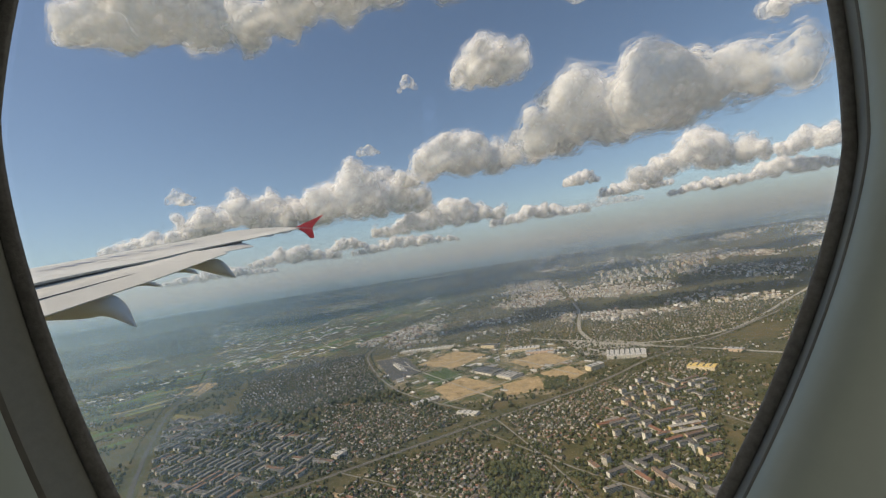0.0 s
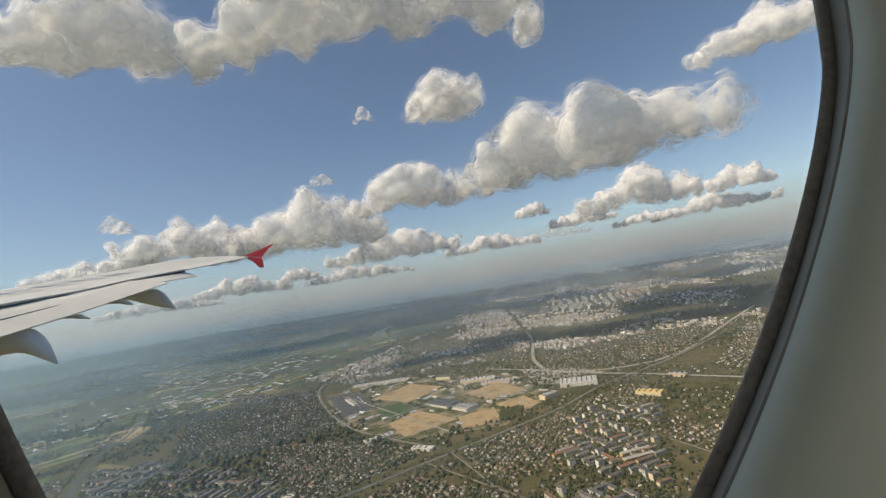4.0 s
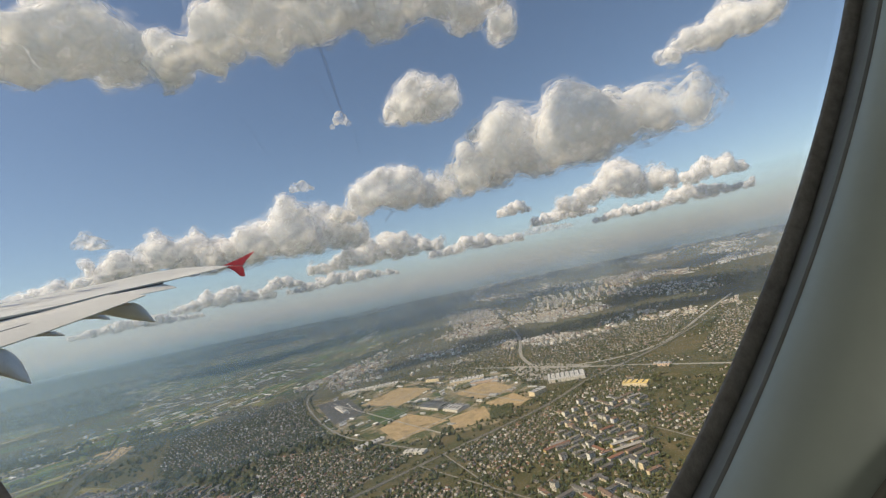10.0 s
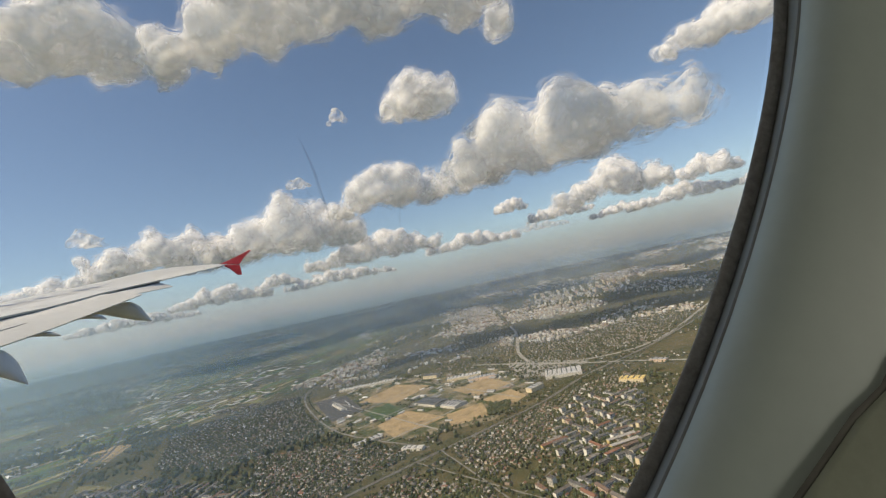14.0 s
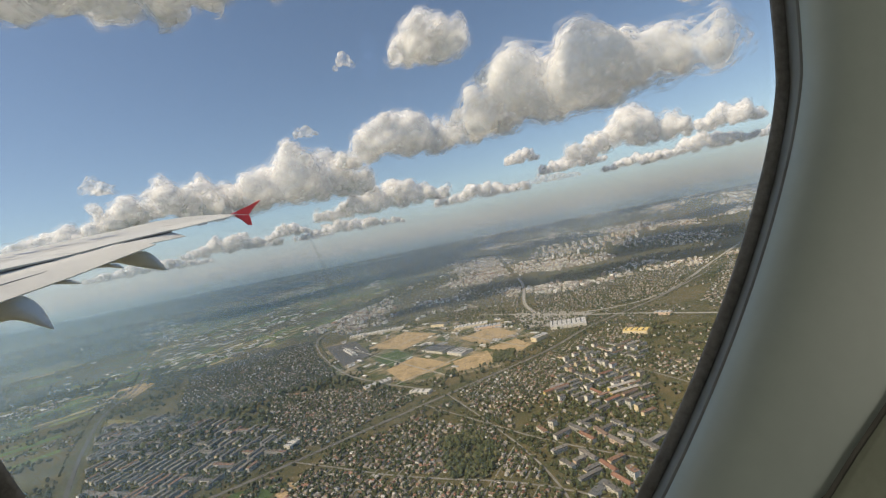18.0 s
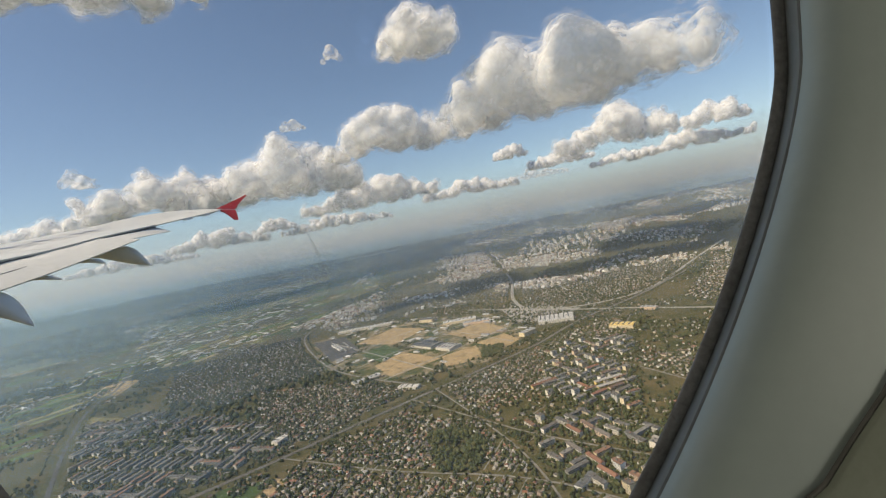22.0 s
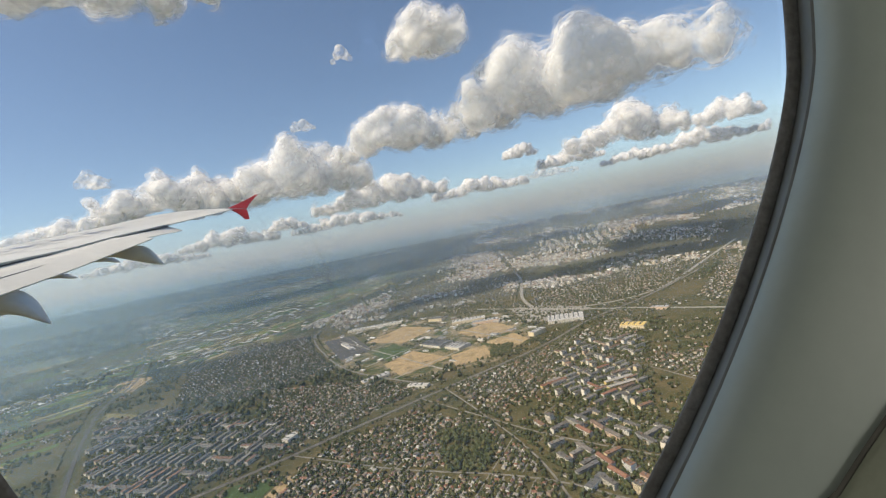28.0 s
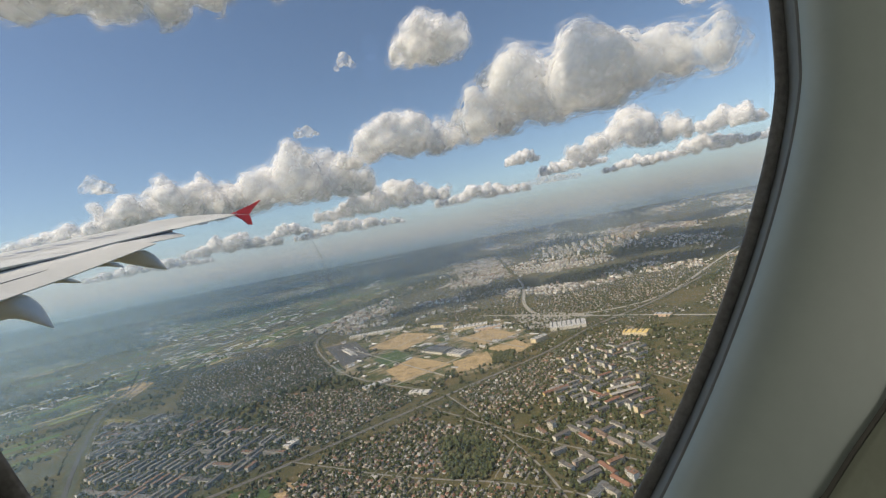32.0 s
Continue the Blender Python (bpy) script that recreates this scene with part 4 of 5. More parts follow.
ok = inside(yx, yy, YARD) & (np.array([noise.noise(Vector((a * 0.014, b * 0.014, 5.5))) for a, b in zip(yx, yy)]) > 0.12)
for c in SAND + [LOT, LAWN]:
    ok &= ~inside(yx, yy, c)
for px, py in sites:
    ok &= np.hypot(yx - px, yy - py) > 35
wood("yard_trees", yx[ok], yy[ok], 5.5, "dark scrub and trees between the yard's lots", 15)
vx, vy = rng.uniform(50, 135, 420), rng.uniform(1090, 1200, 420)
ok = inside(vx, vy, GROVE)
wood("grove_trees", vx[ok], vy[ok], 7.0, "dense dark trees of a grove beside the railway", 19)
qx, qy = rng.uniform(-90, 25, 900), rng.uniform(585, 750, 900)
ok = inside(qx, qy, PARK) & ~near_line(qx, qy, [(-60, 620), (-20, 700), (0, 740)], 2.5)
wood("park_trees", qx[ok], qy[ok], 6.0, "dense dark trees of a small park", 7)
wx, wy = rng.uniform(-4500, 4500, 120000), rng.uniform(250, 4750, 120000)
dense = np.array([noise.fractal(Vector((a * 0.0013, b * 0.0013, 1.7)), 0.8, 2.0, 3) for a, b in zip(wx, wy)])
ok = (dense > np.where(wx < -500, 0.20, 0.05) + 0.30 * rng.random(len(wx))) & (np.hypot(wx, wy) < 4800) & (np.abs(wx) < wy * 1.6 + 300) & tile_free(wx, wy, 6) & ~((wx < -800) & (wy < 1700))
for poly, *_ in HOUSES.values():
    ok &= ~inside(wx, wy, poly)
wood("woods", wx[ok][:34000], wy[ok][:34000], 11.0, "dark belts of woodland across the plain", 8)
lx, ly = [], []
for line, off in ((RAILWAY, 11), (HIGHWAY, 16), (MOTORWAY, 24), (LOOP, 14), (LINK, 13), (STREET_B, 5), (STREET_A, 5)):
    for (x1, y1), (x2, y2) in zip(line, line[1:]):
        k = int(math.hypot(x2 - x1, y2 - y1) / 5)
        for t in rng.random(k):
            sgn = rng.choice((-1, 1)) * (off + abs(rng.normal(0, 4)))
            d = math.hypot(x2 - x1, y2 - y1)
            lx.append(x1 + t * (x2 - x1) - sgn * (y2 - y1) / d), ly.append(y1 + t * (y2 - y1) + sgn * (x2 - x1) / d)
wood("roadside_trees", np.array(lx), np.array(ly), 4.4, "leafy trees along roads and railway", 9)

# ---- clouds ----
m_vapour = cloud_material()
SHELLS = (("body", -0.085, m_vapour, 22, 0.11),
          ("edge", -0.050, fringe_material("soft_cloud_edge", 0.60, 0.012, 0.30, 0.58), 19, 0.12),
          ("veil", -0.020, fringe_material("thin_cloud_veil", 0.46, 0.013, 0.36, 0.64), 18, 0.125),
          ("shreds", 0.010, fringe_material("cloud_shreds", 0.34, 0.014, 0.42, 0.70), 17, 0.13),
          ("haze", 0.035, fringe_material("cloud_haze", 0.24, 0.015, 0.47, 0.75), 16, 0.14),
          ("wisps", 0.062, fringe_material("thin_cloud_wisps", 0.17, 0.016, 0.52, 0.80), 15, 0.15))
SAYS = {"edge": "soft white vapour", "veil": "thin white vapour", "shreds": "torn shreds of vapour", "haze": "faint white vapour", "wisps": "thin translucent vapour"}


def cloud(x, y, z, width, height, seed, lumps, flat=0.6):
    """A cumulus: a row of heaped lumps over a flattish base with smaller ones on top, and soft torn edges round it."""
    r = random.Random(seed)
    base = Vector((x, y, z - height / 2))
    side, away = Vector((y, -x, 0)).normalized(), Vector((x, y, 0)).normalized()
    root = new("cloud")
    spheres, main, peak = [], max(4, int(width / height * 3.6)), r.uniform(-0.35, 0.45)
    for i in range(main):
        u = -1 + 2 * (i + 0.5) / main + r.uniform(-0.5, 0.5) / main
        env = max(0.0, 1 - abs(u) ** 2.4) * (0.55 + 0.45 * math.exp(-((u - peak) / 0.45) ** 2))
        rad = height * 0.40 * (0.50 + 0.50 * env) * r.uniform(0.78, 1.16)
        spheres.append((base + side * (u * (width / 2 - rad * 0.5)) + away * (r.uniform(-0.3, 0.3) * height) + Vector((0, 0, rad * 0.7 + env * height * r.uniform(0.05, 0.3))), rad))
    for i in range(lumps // 2):
        c, rad = spheres[r.randrange(main)]
        a, e = r.uniform(0, 2 * math.pi), r.uniform(-0.15, 1.3)
        k = rad * r.uniform(0.30, 0.58)
        spheres.append((c + (side * math.cos(a) * math.cos(e) + away * math.sin(a) * math.cos(e) + Vector((0, 0, math.sin(e)))) * rad * 0.95, k))
    for name, grow, mat, voxel, rough in SHELLS if height > 110 else SHELLS[2:4]:
        bm = bmesh.new()
        for c, rad in spheres:
            reach = rad + grow * height
            if reach < 0.04 * height:
                continue
            made = bmesh.ops.create_icosphere(bm, subdivisions=4 if name == "body" and rad > height * 0.3 else 3, radius=reach, matrix=Matrix.Translation(c))
            for w in made["verts"]:
                d = (w.co - c).normalized()
                q = w.co * (2.8 / height) + Vector((seed * 3.1, 0, 0))
                w.co = c + d * (reach + rough * height * noise.fractal(q, 0.8, 2.1, 3))
                low = base.z - grow * height * 0.4 + noise.noise(q * 0.8) * height * 0.07
                if w.co.z < low:
                    w.co.z = low + (w.co.z - low) * (1 - flat)
        ob = part(name, bm, mat, root, SAYS.get(name, ""), smooth=True)
        mod = ob.modifiers.new("join", "REMESH")
        mod.mode, mod.voxel_size, mod.use_smooth_shade = "VOXEL", height / voxel, True
    tagged(root, "white cumulus cloud with a flat grey base", "cloud", "cumulus clouds")


for k, (x, y, z, w, h, lumps) in enumerate((
        (845, 2331, 1108, 1420, 540, 46), (86, 2456, 1450, 520, 310, 34), (-167, 3486, 1205, 1250, 400, 36), (-1163, 3641, 1090, 1350, 540, 44),
        (-1910, 3310, 1040, 1250, 330, 36), (-542, 4200, 850, 1350, 300, 34), (1493, 3338, 885, 940, 350, 34), (423, 4440, 735, 1050, 190, 30),
        (1275, 4150, 815, 700, 170, 20), (2369, 3549, 860, 600, 210, 24), (2321, 3837, 710, 1050, 170, 32), (-2760, 3119, 890, 620, 240, 40),
        (-1946, 4000, 670, 900, 190, 46), (-200, 1793, 1620, 1700, 360, 56), (989, 4473, 720, 900, 100, 30), (-960, 4430, 650, 1150, 150, 56),
        (823, 4074, 943, 340, 150, 14), (-1610, 2089, 917, 170, 95, 10), (1444, 1862, 1260, 500, 240, 26), (-1330, 1780, 1740, 900, 400, 44),
        (-684, 2501, 1094, 150, 80, 8), (-378, 2447, 1417, 120, 90, 8), (1823, 4098, 704, 560, 130, 16), (-1523, 4218, 713, 440, 150, 16),
        (-2592, 3792, 594, 1000, 130, 24), (-2300, 3120, 905, 560, 240, 20))):
    cloud(x, y, z, w, h, k + 1, lumps)

# ---- the airliner: everything below is set out from the seat ----
SEAT = Matrix.Translation((0, 0, EYE)) @ pose(0, 0, 0, -2.3) @ pose(0, 0, 0, 0, 12.0)
ALPHA = radians(9.0)
OUT, FWD, UP = Vector((-math.sin(ALPHA), math.cos(ALPHA), 0)), Vector((-math.cos(ALPHA), -math.sin(ALPHA), 0)), Vector((0, 0, 1))


def at(o, f, z):
    return OUT * o + FWD * f + UP * z


def lerp(x, table):
    xs, ys = zip(*table)
    return float(np.interp(x, xs, ys))


TE_Z = [(-1.0, -1.55), (1.5, -1.2), (4.0, -0.73), (6.7, -0.27), (7.7, -0.12), (8.9, 0.115), (10.75, 0.43), (14.8, 1.14), (15.2, 1.2)]
LE_Z = [(-1.0, -2.5), (1.5, -2.3), (6.7, -1.12), (10.36, -0.12), (12.1, 0.36), (13.4, 0.75), (14.5, 1.0), (15.2, 1.14)]


def te(o):
    return lerp(o, [(-1.0, 5.15), (1.5, 5.1), (6.7, 5.0), (10.75, 4.86), (14.8, 4.72), (15.2, 4.8)])


def le(o):
    return lerp(o, [(-1.0, 12.6), (1.5, 11.6), (6.7, 9.0), (14.4, 6.2), (15.2, 5.6)])


def wing_z(o, c, top):
    """Height of the skin at chord share c (0 leading, 1 trailing edge)."""
    zl, zt, chord = lerp(o, LE_Z), lerp(o, TE_Z), le(o) - te(o)
    t = 0.11 * chord * (1.48 * math.sqrt(max(c, 0)) - 0.63 * c - 1.76 * c * c + 1.42 * c ** 3 - 0.51 * c ** 4) * 2.0
    return zl + (zt - zl) * c + (0.30 * t if top else -0.62 * t)


wing = new("airliner_wing")
wing.matrix_world = SEAT
tagged(wing, "grey swept airliner wing with lowered flaps and a red tip", "wing")
CH = [0, .01, .04, .1, .2, .35, .5, .65, .8, .92, 1.0]
rings = []
for o in list(np.linspace(-0.8, 14.9, 34)) + [15.05, 15.15]:
    up = [at(o, le(o) - (le(o) - te(o)) * c, wing_z(o, c, True)) for c in CH]
    dn = [at(o, le(o) - (le(o) - te(o)) * c, wing_z(o, c, False) - 0.015) for c in CH[::-1]]
    rings.append(up + dn)
skin = loft("wing_skin", rings, m_wing, wing, caps=True)


def slab(name, o0, o1, f0, f1, z0, z1, t0, t1, mat, parent, label="", steps=10):
    """A tapered panel between two spanwise lines, given as functions of the span."""
    rr = []
    for o in np.linspace(o0, o1, steps):
        a, b = (f0(o), z0(o)), (f1(o), z1(o))
        mid = ((a[0] + b[0]) / 2, (a[1] + b[1]) / 2 + t0 * 0.35)
        rr.append([at(o, *a), at(o, *mid), at(o, *b), at(o, b[0], b[1] - t1), at(o, mid[0], mid[1] - t0 * 1.1), at(o, a[0], a[1] - t0)])
    return loft(name, rr, mat, parent, label, caps=True, smooth=False)


FLAP_Z = [(2.0, -1.3), (5.67, -0.57), (6.5, -0.41), (7.7, -0.15), (8.9, 0.116), (10.95, 0.33)]
flap = slab("flap", 2.0, 8.88, lambda o: te(o) + 0.25, lambda o: 4.2 + 0.02, lambda o: lerp(o, TE_Z) - 0.040, lambda o: lerp(o, FLAP_Z), 0.10, 0.015, m_flap, wing, "lowered grey flap")
slab("flap", 8.93, 10.95, lambda o: te(o) + 0.2, lambda o: lerp(o, [(8.9, 4.36), (10.95, 4.57)]), lambda o: lerp(o, TE_Z) - 0.055, lambda o: lerp(o, FLAP_Z), 0.08, 0.012, m_flap, wing, "outer end of the lowered grey flap")
slab("flap_tab", 2.0, 8.84, lambda o: 4.60, lambda o: 4.588, lambda o: 0.47 * lerp(o, FLAP_Z) + 0.53 * (lerp(o, TE_Z) - 0.10) + 0.052, lambda o: 0.5 * lerp(o, FLAP_Z) + 0.5 * (lerp(o, TE_Z) - 0.10) + 0.047, 0.012, 0.012, m_steel, flap, "dark joint line of the flap tab")
slab("flap_gap", 2.0, 10.9, lambda o: te(o) + 0.30, lambda o: te(o) - 0.02, lambda o: lerp(o, TE_Z) - 0.030, lambda o: lerp(o, TE_Z) - 0.028, 0.03, 0.02, m_steel, wing, "dark gap between spoilers and flap")
for o0, o1 in ((2.4, 4.3), (4.34, 6.2), (6.24, 7.9), (7.94, 9.6), (9.64, 10.9)):
    slab("spoiler", o0, o1, lambda o: te(o) + 0.72, lambda o: te(o) - 0.01, lambda o: wing_z(o, 1 - 0.72 / (le(o) - te(o)), True) + 0.014, lambda o: lerp(o, TE_Z) + 0.018, 0.02, 0.015, m_wing, wing, "grey spoiler panel", 6)
slab("aileron", 11.0, 14.6, lambda o: te(o) + 0.42, lambda o: te(o) - 0.02, lambda o: wing_z(o, 1 - 0.42 / (le(o) - te(o)), True) + 0.010, lambda o: lerp(o, TE_Z) + 0.006, 0.03, 0.02, m_flap, wing, "grey aileron", 8)
for o in (12.2, 13.4):
    slab("hinge_tab", o, o + 0.5, lambda q: te(q) + 0.02, lambda q: te(q) - 0.07, lambda q: lerp(q, TE_Z) - 0.01, lambda q: lerp(q, TE_Z) - 0.03, 0.02, 0.012, m_flap, wing, "", 3)
for k, o in enumerate((7.5, 7.72, 8.05, 8.4, 8.72, 9.1, 9.42, 9.8, 10.2, 10.55, 10.95)):
    c0, c1 = 0.52, 0.62
    w = (0.07, 0.16, 0.16, 0.07, 0.18, 0.07, 0.16, 0.07, 0.18, 0.16, 0.07)[k]
    rr = [[at(q, le(q) - (le(q) - te(q)) * c, wing_z(q, c, True) + 0.008) for c in np.linspace(c0, c1, 5)] for q in np.linspace(o, o + w, 3)]
    loft("marking_bar", rr, m_bar, skin, "blue-grey painted marking", closed=False)
for o in (6.6, 7.3, 8.05, 8.85, 9.62, 10.5, 11.35, 12.1, 12.9, 13.7, 14.3):
    rr = [[at(q, le(q) - (le(q) - te(q)) * c, wing_z(q, c, True) + 0.006) for c in np.linspace(0.12, 0.78, 9)] for q in (o, o + 0.028)]
    loft("panel_joint", rr, m_joint, skin, "thin dark skin joint", closed=False)
for c0, o1 in ((0.16, 14.6), (0.40, 13.6), (0.70, 14.2)):
    rr = [[at(q, le(q) - (le(q) - te(q)) * c, wing_z(q, c, True) + 0.006) for c in (c0, c0 + 0.008)] for q in np.linspace(5.0, o1, 24)]
    loft("panel_joint", rr, m_joint, skin, "thin dark skin joint", closed=False)


def canoe(o, stations, label):
    """A flap-track fairing: a canoe that hangs under the wing and droops with the flap. Stations: forward place, top, bottom, width."""
    fs = [s[0] for s in stations]
    rr = []
    for u in np.linspace(0, 1, 26):
        f = fs[0] + (fs[-1] - fs[0]) * (1 - (1 - u) ** 1.6)
        top, low, w = (float(np.interp(-f, [-q for q in fs], [s[k] for s in stations])) for k in (1, 2, 3))
        c, h = (top + low) / 2, max(0.004, (top - low) / 2)
        rr.append([at(o + w / 2 * math.cos(a), f, c + h * math.copysign(abs(math.sin(a)) ** 0.8, math.sin(a))) for a in np.linspace(0, 2 * math.pi, 21)[:-1]])
    loft("fairing", rr, m_fair, wing, label, caps=True)


canoe(5.9, ((7.4, -0.80, -1.10, 0.37), (5.5, -0.68, -1.0, 0.42), (4.66, -0.59, -0.92, 0.42), (4.35, -0.545, -0.85, 0.37), (4.16, -0.66, -0.895, 0.27), (4.04, -0.82, -0.945, 0.15), (3.94, -0.963, -0.98, 0.025)), "large grey flap-track fairing")
canoe(9.2, ((6.2, -0.05, -0.30, 0.28), (5.05, -0.03, -0.26, 0.30), (4.75, -0.03, -0.32, 0.30), (4.55, -0.03, -0.355, 0.28), (4.4, -0.12, -0.375, 0.22), (4.28, -0.26, -0.39, 0.13), (4.17, -0.385, -0.40, 0.02)), "large grey flap-track fairing")
canoe(7.58, ((4.6, -0.26, -0.31, 0.08), (4.3, -0.22, -0.285, 0.1), (4.17, -0.225, -0.30, 0.08), (4.08, -0.285, -0.30, 0.02)), "small grey hinge fairing")
canoe(6.6, ((4.6, -0.46, -0.50, 0.08), (4.3, -0.42, -0.48, 0.1), (4.18, -0.42, -0.485, 0.08), (4.08, -0.465, -0.478, 0.02)), "small grey hinge fairing")

# red wing-tip fence: an arrow of two swept fins
fence = new("fence")
fence.parent = wing
for name, outline in (("upper_fin", [(4.95, 1.20), (4.74, 1.30), (4.40, 1.48), (4.08, 1.67), (4.02, 1.675), (4.16, 1.52), (4.30, 1.36), (4.33, 1.26), (4.36, 1.20)]),
                      ("lower_fin", [(4.95, 1.18), (4.36, 1.19), (4.32, 1.08), (4.26, 0.86), (4.40, 0.85), (4.60, 1.02), (4.80, 1.14)])):
    bm = bmesh.new()
    a = [bm.verts.new(at(15.10, f, z)) for f, z in outline]
    b = [bm.verts.new(at(15.16, f, z)) for f, z in outline]
    bm.faces.new(a), bm.faces.new(b[::-1])
    for i in range(len(a)):
        j = (i + 1) % len(a)
        bm.faces.new((a[i], b[i], b[j], a[j]))
    bmesh.ops.bevel(bm, geom=list(bm.edges), offset=0.012, segments=1, affect="EDGES")
    part(name, bm, m_red, fence, "red painted tip fin")

# ---- the cabin window ----
RC, RA, RB, RN_TOP, RN_LOW, RL = Vector((-0.0275, 0.1255, 0.0545)), 0.1318, 0.2130, 1.918, 1.371, 0.0331
AX = -FWD * math.cos(RL) + UP * math.sin(RL)
AY = FWD * math.sin(RL) + UP * math.cos(RL)
NSEG = 144


def window_ring(offset, depth):
    """The window's outline, rounder above than below, widened by offset and moved outwards by depth."""
    pts = []
    for i in range(NSEG):
        t = 2 * math.pi * i / NSEG
        c, s = math.cos(t), math.sin(t)
        n = RN_TOP if s > 0 else RN_LOW
        u, v = RA * (1 - 0.02 * s) * math.copysign(abs(c) ** (2 / n), c), RB * math.copysign(abs(s) ** (2 / n), s)
        nu, nv = math.copysign(abs(c) ** (2 - 2 / n), c) / RA, math.copysign(abs(s) ** (2 - 2 / n), s) / RB
        k = math.hypot(nu, nv)
        pts.append(RC + AX * (u + offset * nu / k) + AY * (v + offset * nv / k) + OUT * depth + AX * (0.6 * max(-0.03, min(0.0, depth))))
    return pts


win = new("window_1")
win.matrix_world = SEAT
tagged(win, "rounded airliner cabin window with a dark rubber seal", "window", kind="structure")
loft("seal", [window_ring(*p) for p in ((0.045, 0.021), (0.020, 0.012), (0.003, 0.003), (0.0006, 0.0008), (0.0, 0.0), (0.0006, -0.0006), (0.0042, -0.0010), (0.0048, -0.0006))], m_seal, win, "dark rubber window seal")
loft("reveal", [window_ring(*p) for p in ((0.0052, 0.001), (0.0050, -0.0008), (0.0048, -0.0016), (0.0044, -0.0060), (0.0041, -0.0092), (0.0042, -0.0098))], m_reveal, win, "grey inner window reveal")
loft("groove", [window_ring(*p) for p in ((0.0042, -0.0096), (0.0044, -0.0104), (0.0048, -0.0107))], m_groove, win, "thin dark joint round the reveal")
rim = window_ring(0.002, 0.004)
hub = sum(rim, Vector()) / NSEG
pane = loft("pane", [rim, [hub + (p - hub) * 0.6 for p in rim], [hub + (p - hub) * 0.02 for p in rim]], pane_material(), win, "clear scratched acrylic pane", caps=False)
pane.visible_shadow = False
rim = window_ring(0.03, 0.0188)
hub = sum(rim, Vector()) / NSEG
outer_pane = loft("outer_pane", [rim, [hub + (p - hub) * 0.6 for p in rim], [hub + (p - hub) * 0.02 for p in rim]], pane_material(), win, "clear scratched acrylic outer pane", caps=False)
outer_pane.visible_shadow = False
m_scratch, m_faint = scratch_material(0.17), scratch_material(0.08)
for (u0, v0), (u1, v1), w, mat in (((-0.0205, -0.048), (-0.0095, -0.076), 0.0005, m_scratch), ((-0.0095, -0.076), (-0.0060, -0.085), 0.0003, m_faint), ((0.0004, -0.0975), (-0.0001, -0.1015), 0.0004, m_scratch),
                                   ((-0.0371, -0.043), (-0.0300, -0.050), 0.0003, m_faint), ((-0.0193, -0.063), (-0.0112, -0.076), 0.0003, m_faint), ((-0.0369, -0.074), (-0.0274, -0.086), 0.0003, m_faint), ((0.0083, -0.064), (0.0103, -0.076), 0.0004, m_faint)):
    a, b = (RC + AX * u + AY * v + OUT * 0.0180 for u, v in ((u0, v0), (u1, v1)))
    rr = [[a + (b - a) * t + AX * (w * math.sin(math.pi * (0.08 + 0.84 * t)) * q + 0.0006 * math.sin(5 * t)) for q in (-1, 1)] for t in np.linspace(0, 1, 8)]
    ob = loft("scratch", rr, mat, win, "faint dark scratch", closed=False)

wall = new("wall_window_side")
wall.matrix_world = SEAT
tagged(wall, "grey moulded plastic cabin wall round the window", "wall", kind="structure")
loft("window_panel", [window_ring(*p) for p in ((0.0048, -0.0085), (0.0048, -0.0106), (0.0052, -0.0118), (0.0068, -0.0140), (0.010, -0.0165), (0.015, -0.0186), (0.022, -0.0202), (0.036, -0.0214), (0.06, -0.0222), (0.10, -0.0226), (0.17, -0.026), (0.185, -0.03))], m_panel, wall, "smooth grey window panel")
# a separate lower panel, with a curved seam
SEAM = [(0.030, -0.192), (0.060, -0.172), (0.0905, -0.1475), (0.1000, -0.1390), (0.1114, -0.1286), (0.1209, -0.1225), (0.1297, -0.1117), (0.1407, -0.0993), (0.1500, -0.0855), (0.1594, -0.0689), (0.170, -0.045), (0.180, -0.015)]


def seam_ring(shift, depth):
    """The seam's line, moved away from the window by shift."""
    return [RC + AX * (u + shift * 0.75) + AY * (v - shift * 0.66) + OUT * depth for u, v in SEAM]


loft("panel_joint", [seam_ring(*p) for p in ((-0.0004, -0.0226), (0.0, -0.0231), (0.0010, -0.0231), (0.0014, -0.0224))], m_groove, wall, "dark joint between panels", closed=False)
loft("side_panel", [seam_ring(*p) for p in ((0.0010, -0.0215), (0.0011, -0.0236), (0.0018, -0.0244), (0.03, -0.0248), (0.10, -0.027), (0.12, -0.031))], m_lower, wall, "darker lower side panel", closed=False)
m_cabin = plain("cabin_lining", (0.55, 0.54, 0.50), 0.06, scale=2, dirt=0.06, rough=0.7)
# the round fuselage outside it, with a raised surround at the window
BODY_R = 1.97
AXIS = Vector((RC.dot(OUT) + 0.026 - BODY_R, RC.dot(FWD), RC.dot(UP)))


def on_body(o, f, z, lift=0.0):
    """Nearest place on the round skin."""
    d = Vector((o - AXIS.x, z - AXIS.z)).normalized() * (BODY_R + lift)
    return at(AXIS.x + d.x, f, AXIS.z + d.y)


plane = new("fuselage")
plane.matrix_world = SEAT
tagged(plane, "painted metal outer skin of the airliner", "fuselage", kind="structure")
STATIONS = [(18.5, 0.05), (18.2, 0.35), (17.4, 0.66), (16.2, 0.88), (14.5, 0.99), (13.5, 1.0)] + [(f, 1.0) for f in np.arange(13.0, -12.1, -0.125)] + [(-14, 0.93), (-17, 0.70), (-19.5, 0.4), (-21, 0.12)]
SIDES = 96
verts, faces = [], []
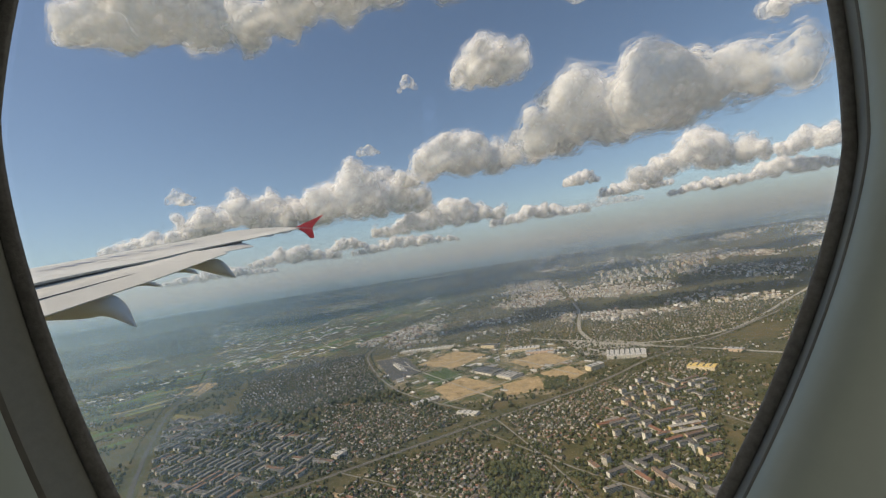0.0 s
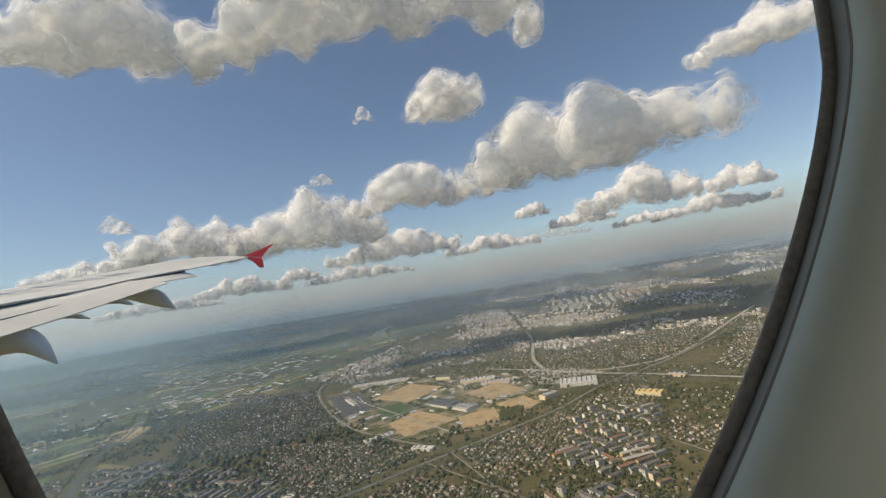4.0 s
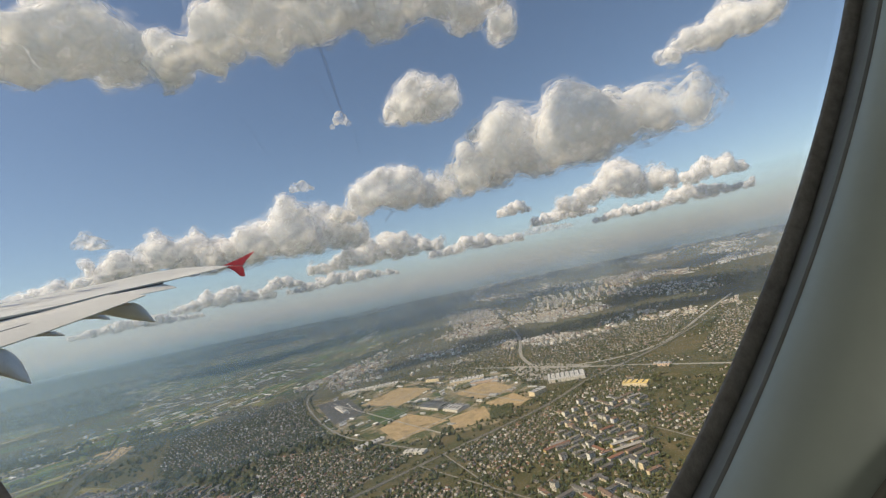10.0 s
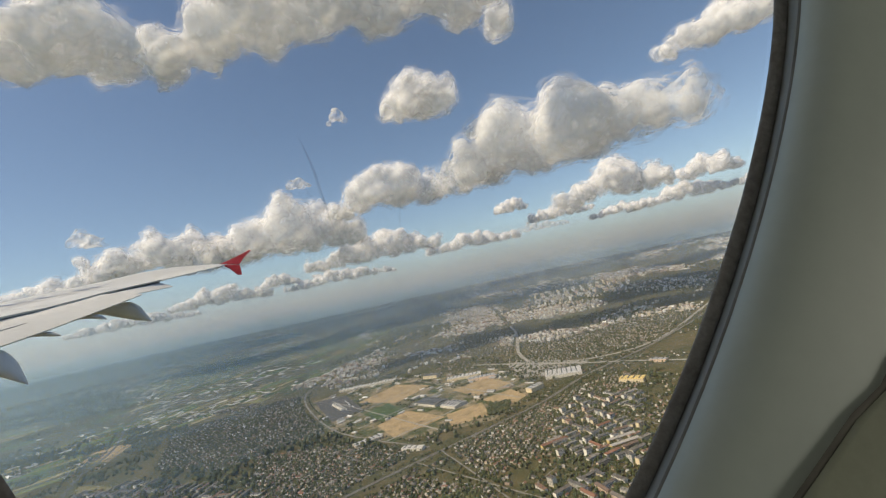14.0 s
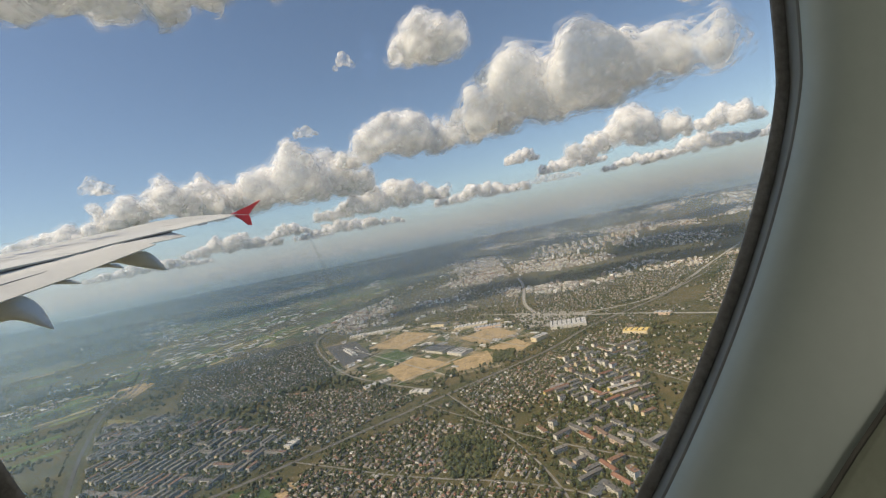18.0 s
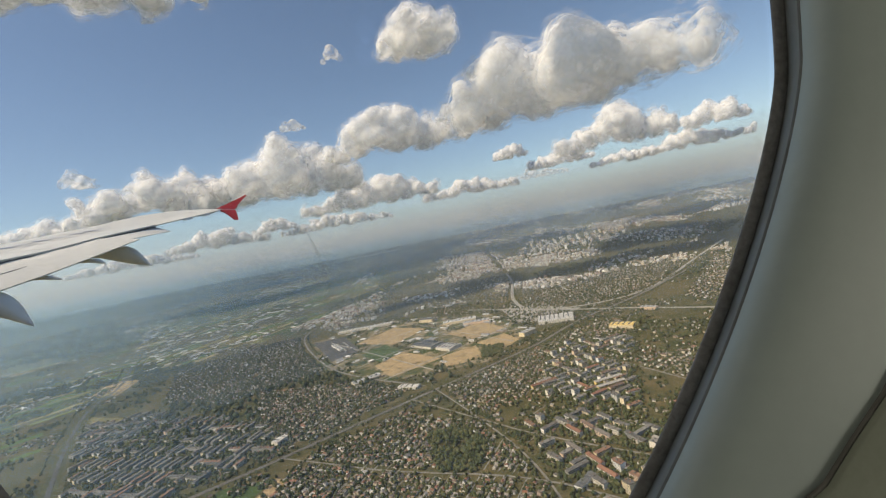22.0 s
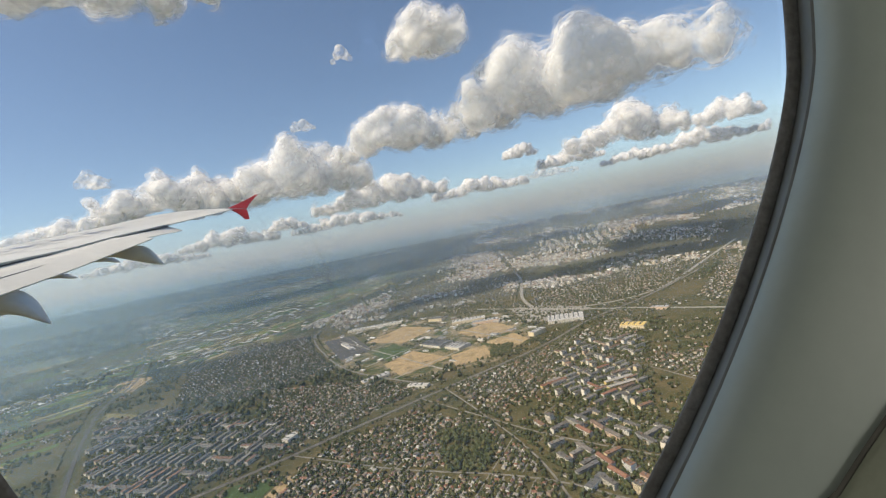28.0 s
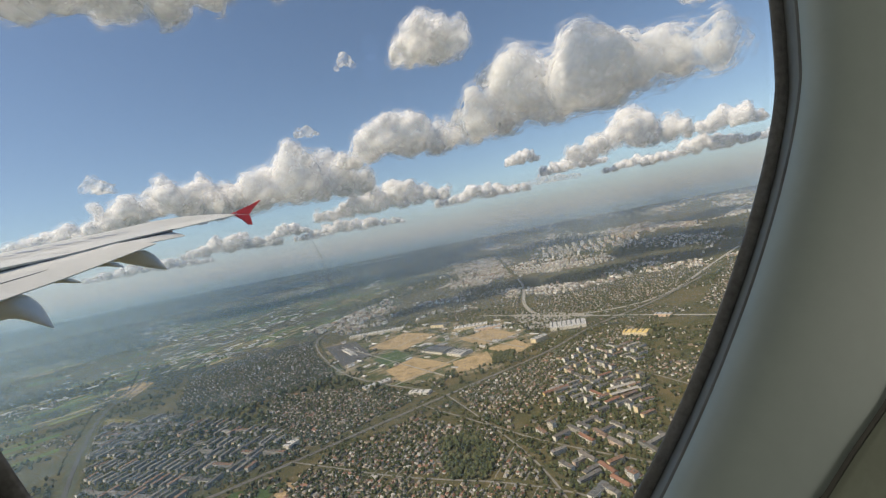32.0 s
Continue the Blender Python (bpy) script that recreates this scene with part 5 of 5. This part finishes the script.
for f, k in STATIONS:
    for i in range(SIDES):
        a = 2 * math.pi * i / SIDES
        verts.append(at(AXIS.x + BODY_R * k * math.cos(a), AXIS.y + f, AXIS.z + BODY_R * k * math.sin(a) + (0.6 * (1 - k) if f < 0 else -0.3 * (1 - k))))
for s in range(len(STATIONS) - 1):
    for i in range(SIDES):
        quad = (s * SIDES + i, s * SIDES + (i + 1) % SIDES, (s + 1) * SIDES + (i + 1) % SIDES, (s + 1) * SIDES + i)
        c = sum((verts[q] for q in quad), Vector()) / 4 - RC
        if not (c.dot(OUT) > -0.4 and (c.dot(AX) / (RA + 0.17)) ** 2 + (c.dot(AY) / (RB + 0.17)) ** 2 < 1):
            faces.append(quad)
mesh("skin", verts, faces, m_wing, plane, smooth=True)
rings = [window_ring(0.050, 0.023)]
for offset in (0.056, 0.10, 0.20, 0.34):
    rings.append([on_body(p.dot(OUT), p.dot(FWD), p.dot(UP), 0.006) for p in window_ring(offset, 0.03)])
loft("window_surround", rings, m_wing, plane, "raised metal surround of the window")

# the cabin inside: round lining, floor and end walls
INNER = BODY_R - 0.11
cabin = new("ceiling")
cabin.matrix_world = SEAT
tagged(cabin, "pale plastic lining of the airliner's cabin", "cabin lining", kind="structure")
verts, faces = [], []
fs = [AXIS.y + q for q in np.linspace(-3.0, 3.0, 61)]
for f in fs:
    for i in range(SIDES):
        a = 2 * math.pi * i / SIDES
        verts.append(at(AXIS.x + INNER * math.cos(a), f, AXIS.z + INNER * math.sin(a)))
for s in range(len(fs) - 1):
    for i in range(SIDES):
        quad = (s * SIDES + i, s * SIDES + (i + 1) % SIDES, (s + 1) * SIDES + (i + 1) % SIDES, (s + 1) * SIDES + i)
        c = sum((verts[q] for q in quad), Vector()) / 4 - RC
        if not (c.dot(OUT) > -0.6 and (c.dot(AX) / (RA + 0.28)) ** 2 + (c.dot(AY) / (RB + 0.28)) ** 2 < 1):
            faces.append(quad)
faces += [tuple(range(SIDES)), tuple(range(len(verts) - SIDES, len(verts)))]
mesh("lining", verts, faces, m_cabin, cabin, smooth=False)
rings = [window_ring(0.18, -0.028)]
for offset in (0.23, 0.32, 0.44):
    rings.append([at(AXIS.x, p.dot(FWD), AXIS.z) + (at(p.dot(OUT), 0, p.dot(UP)) - at(AXIS.x, 0, AXIS.z)).normalized() * (INNER - 0.006) for p in window_ring(offset, -0.03)])
loft("window_bay", rings, m_cabin, cabin, "pale moulded bay round the window panel")
m_carpet = plain("cabin_carpet", (0.06, 0.065, 0.08), 0.2, scale=20, grain=20, dirt=0.3, rough=0.95)
deck = [at(AXIS.x + o * 1.55, AXIS.y + f * 2.98, AXIS.z - 0.95 + z) for z in (0, -0.04) for o, f in ((-1, -1), (1, -1), (1, 1), (-1, 1))]
floor_1 = mesh("floor", deck, [(0, 1, 2, 3), (7, 6, 5, 4), (0, 4, 5, 1), (1, 5, 6, 2), (2, 6, 7, 3), (3, 7, 4, 0)], m_carpet)
floor_1.matrix_world = SEAT
tagged(floor_1, "dark blue carpeted cabin floor", "floor", kind="structure")
# added fill lamps fore and aft, in place of daylight from unseen windows
for fore, power in ((0.95, 2.15), (-0.95, 2.15)):
    lamp = new("cabin_fill_light", bpy.data.lights.new("cabin_fill_light", "AREA"))
    lamp.data.shape, lamp.data.size, lamp.data.size_y, lamp.data.energy, lamp.data.color = "RECTANGLE", 0.35, 0.5, power, (0.98, 1.0, 0.94)
    lamp.matrix_world = SEAT @ look(RC + FWD * fore - OUT * 0.62 - UP * 0.10, RC - OUT * 0.10)
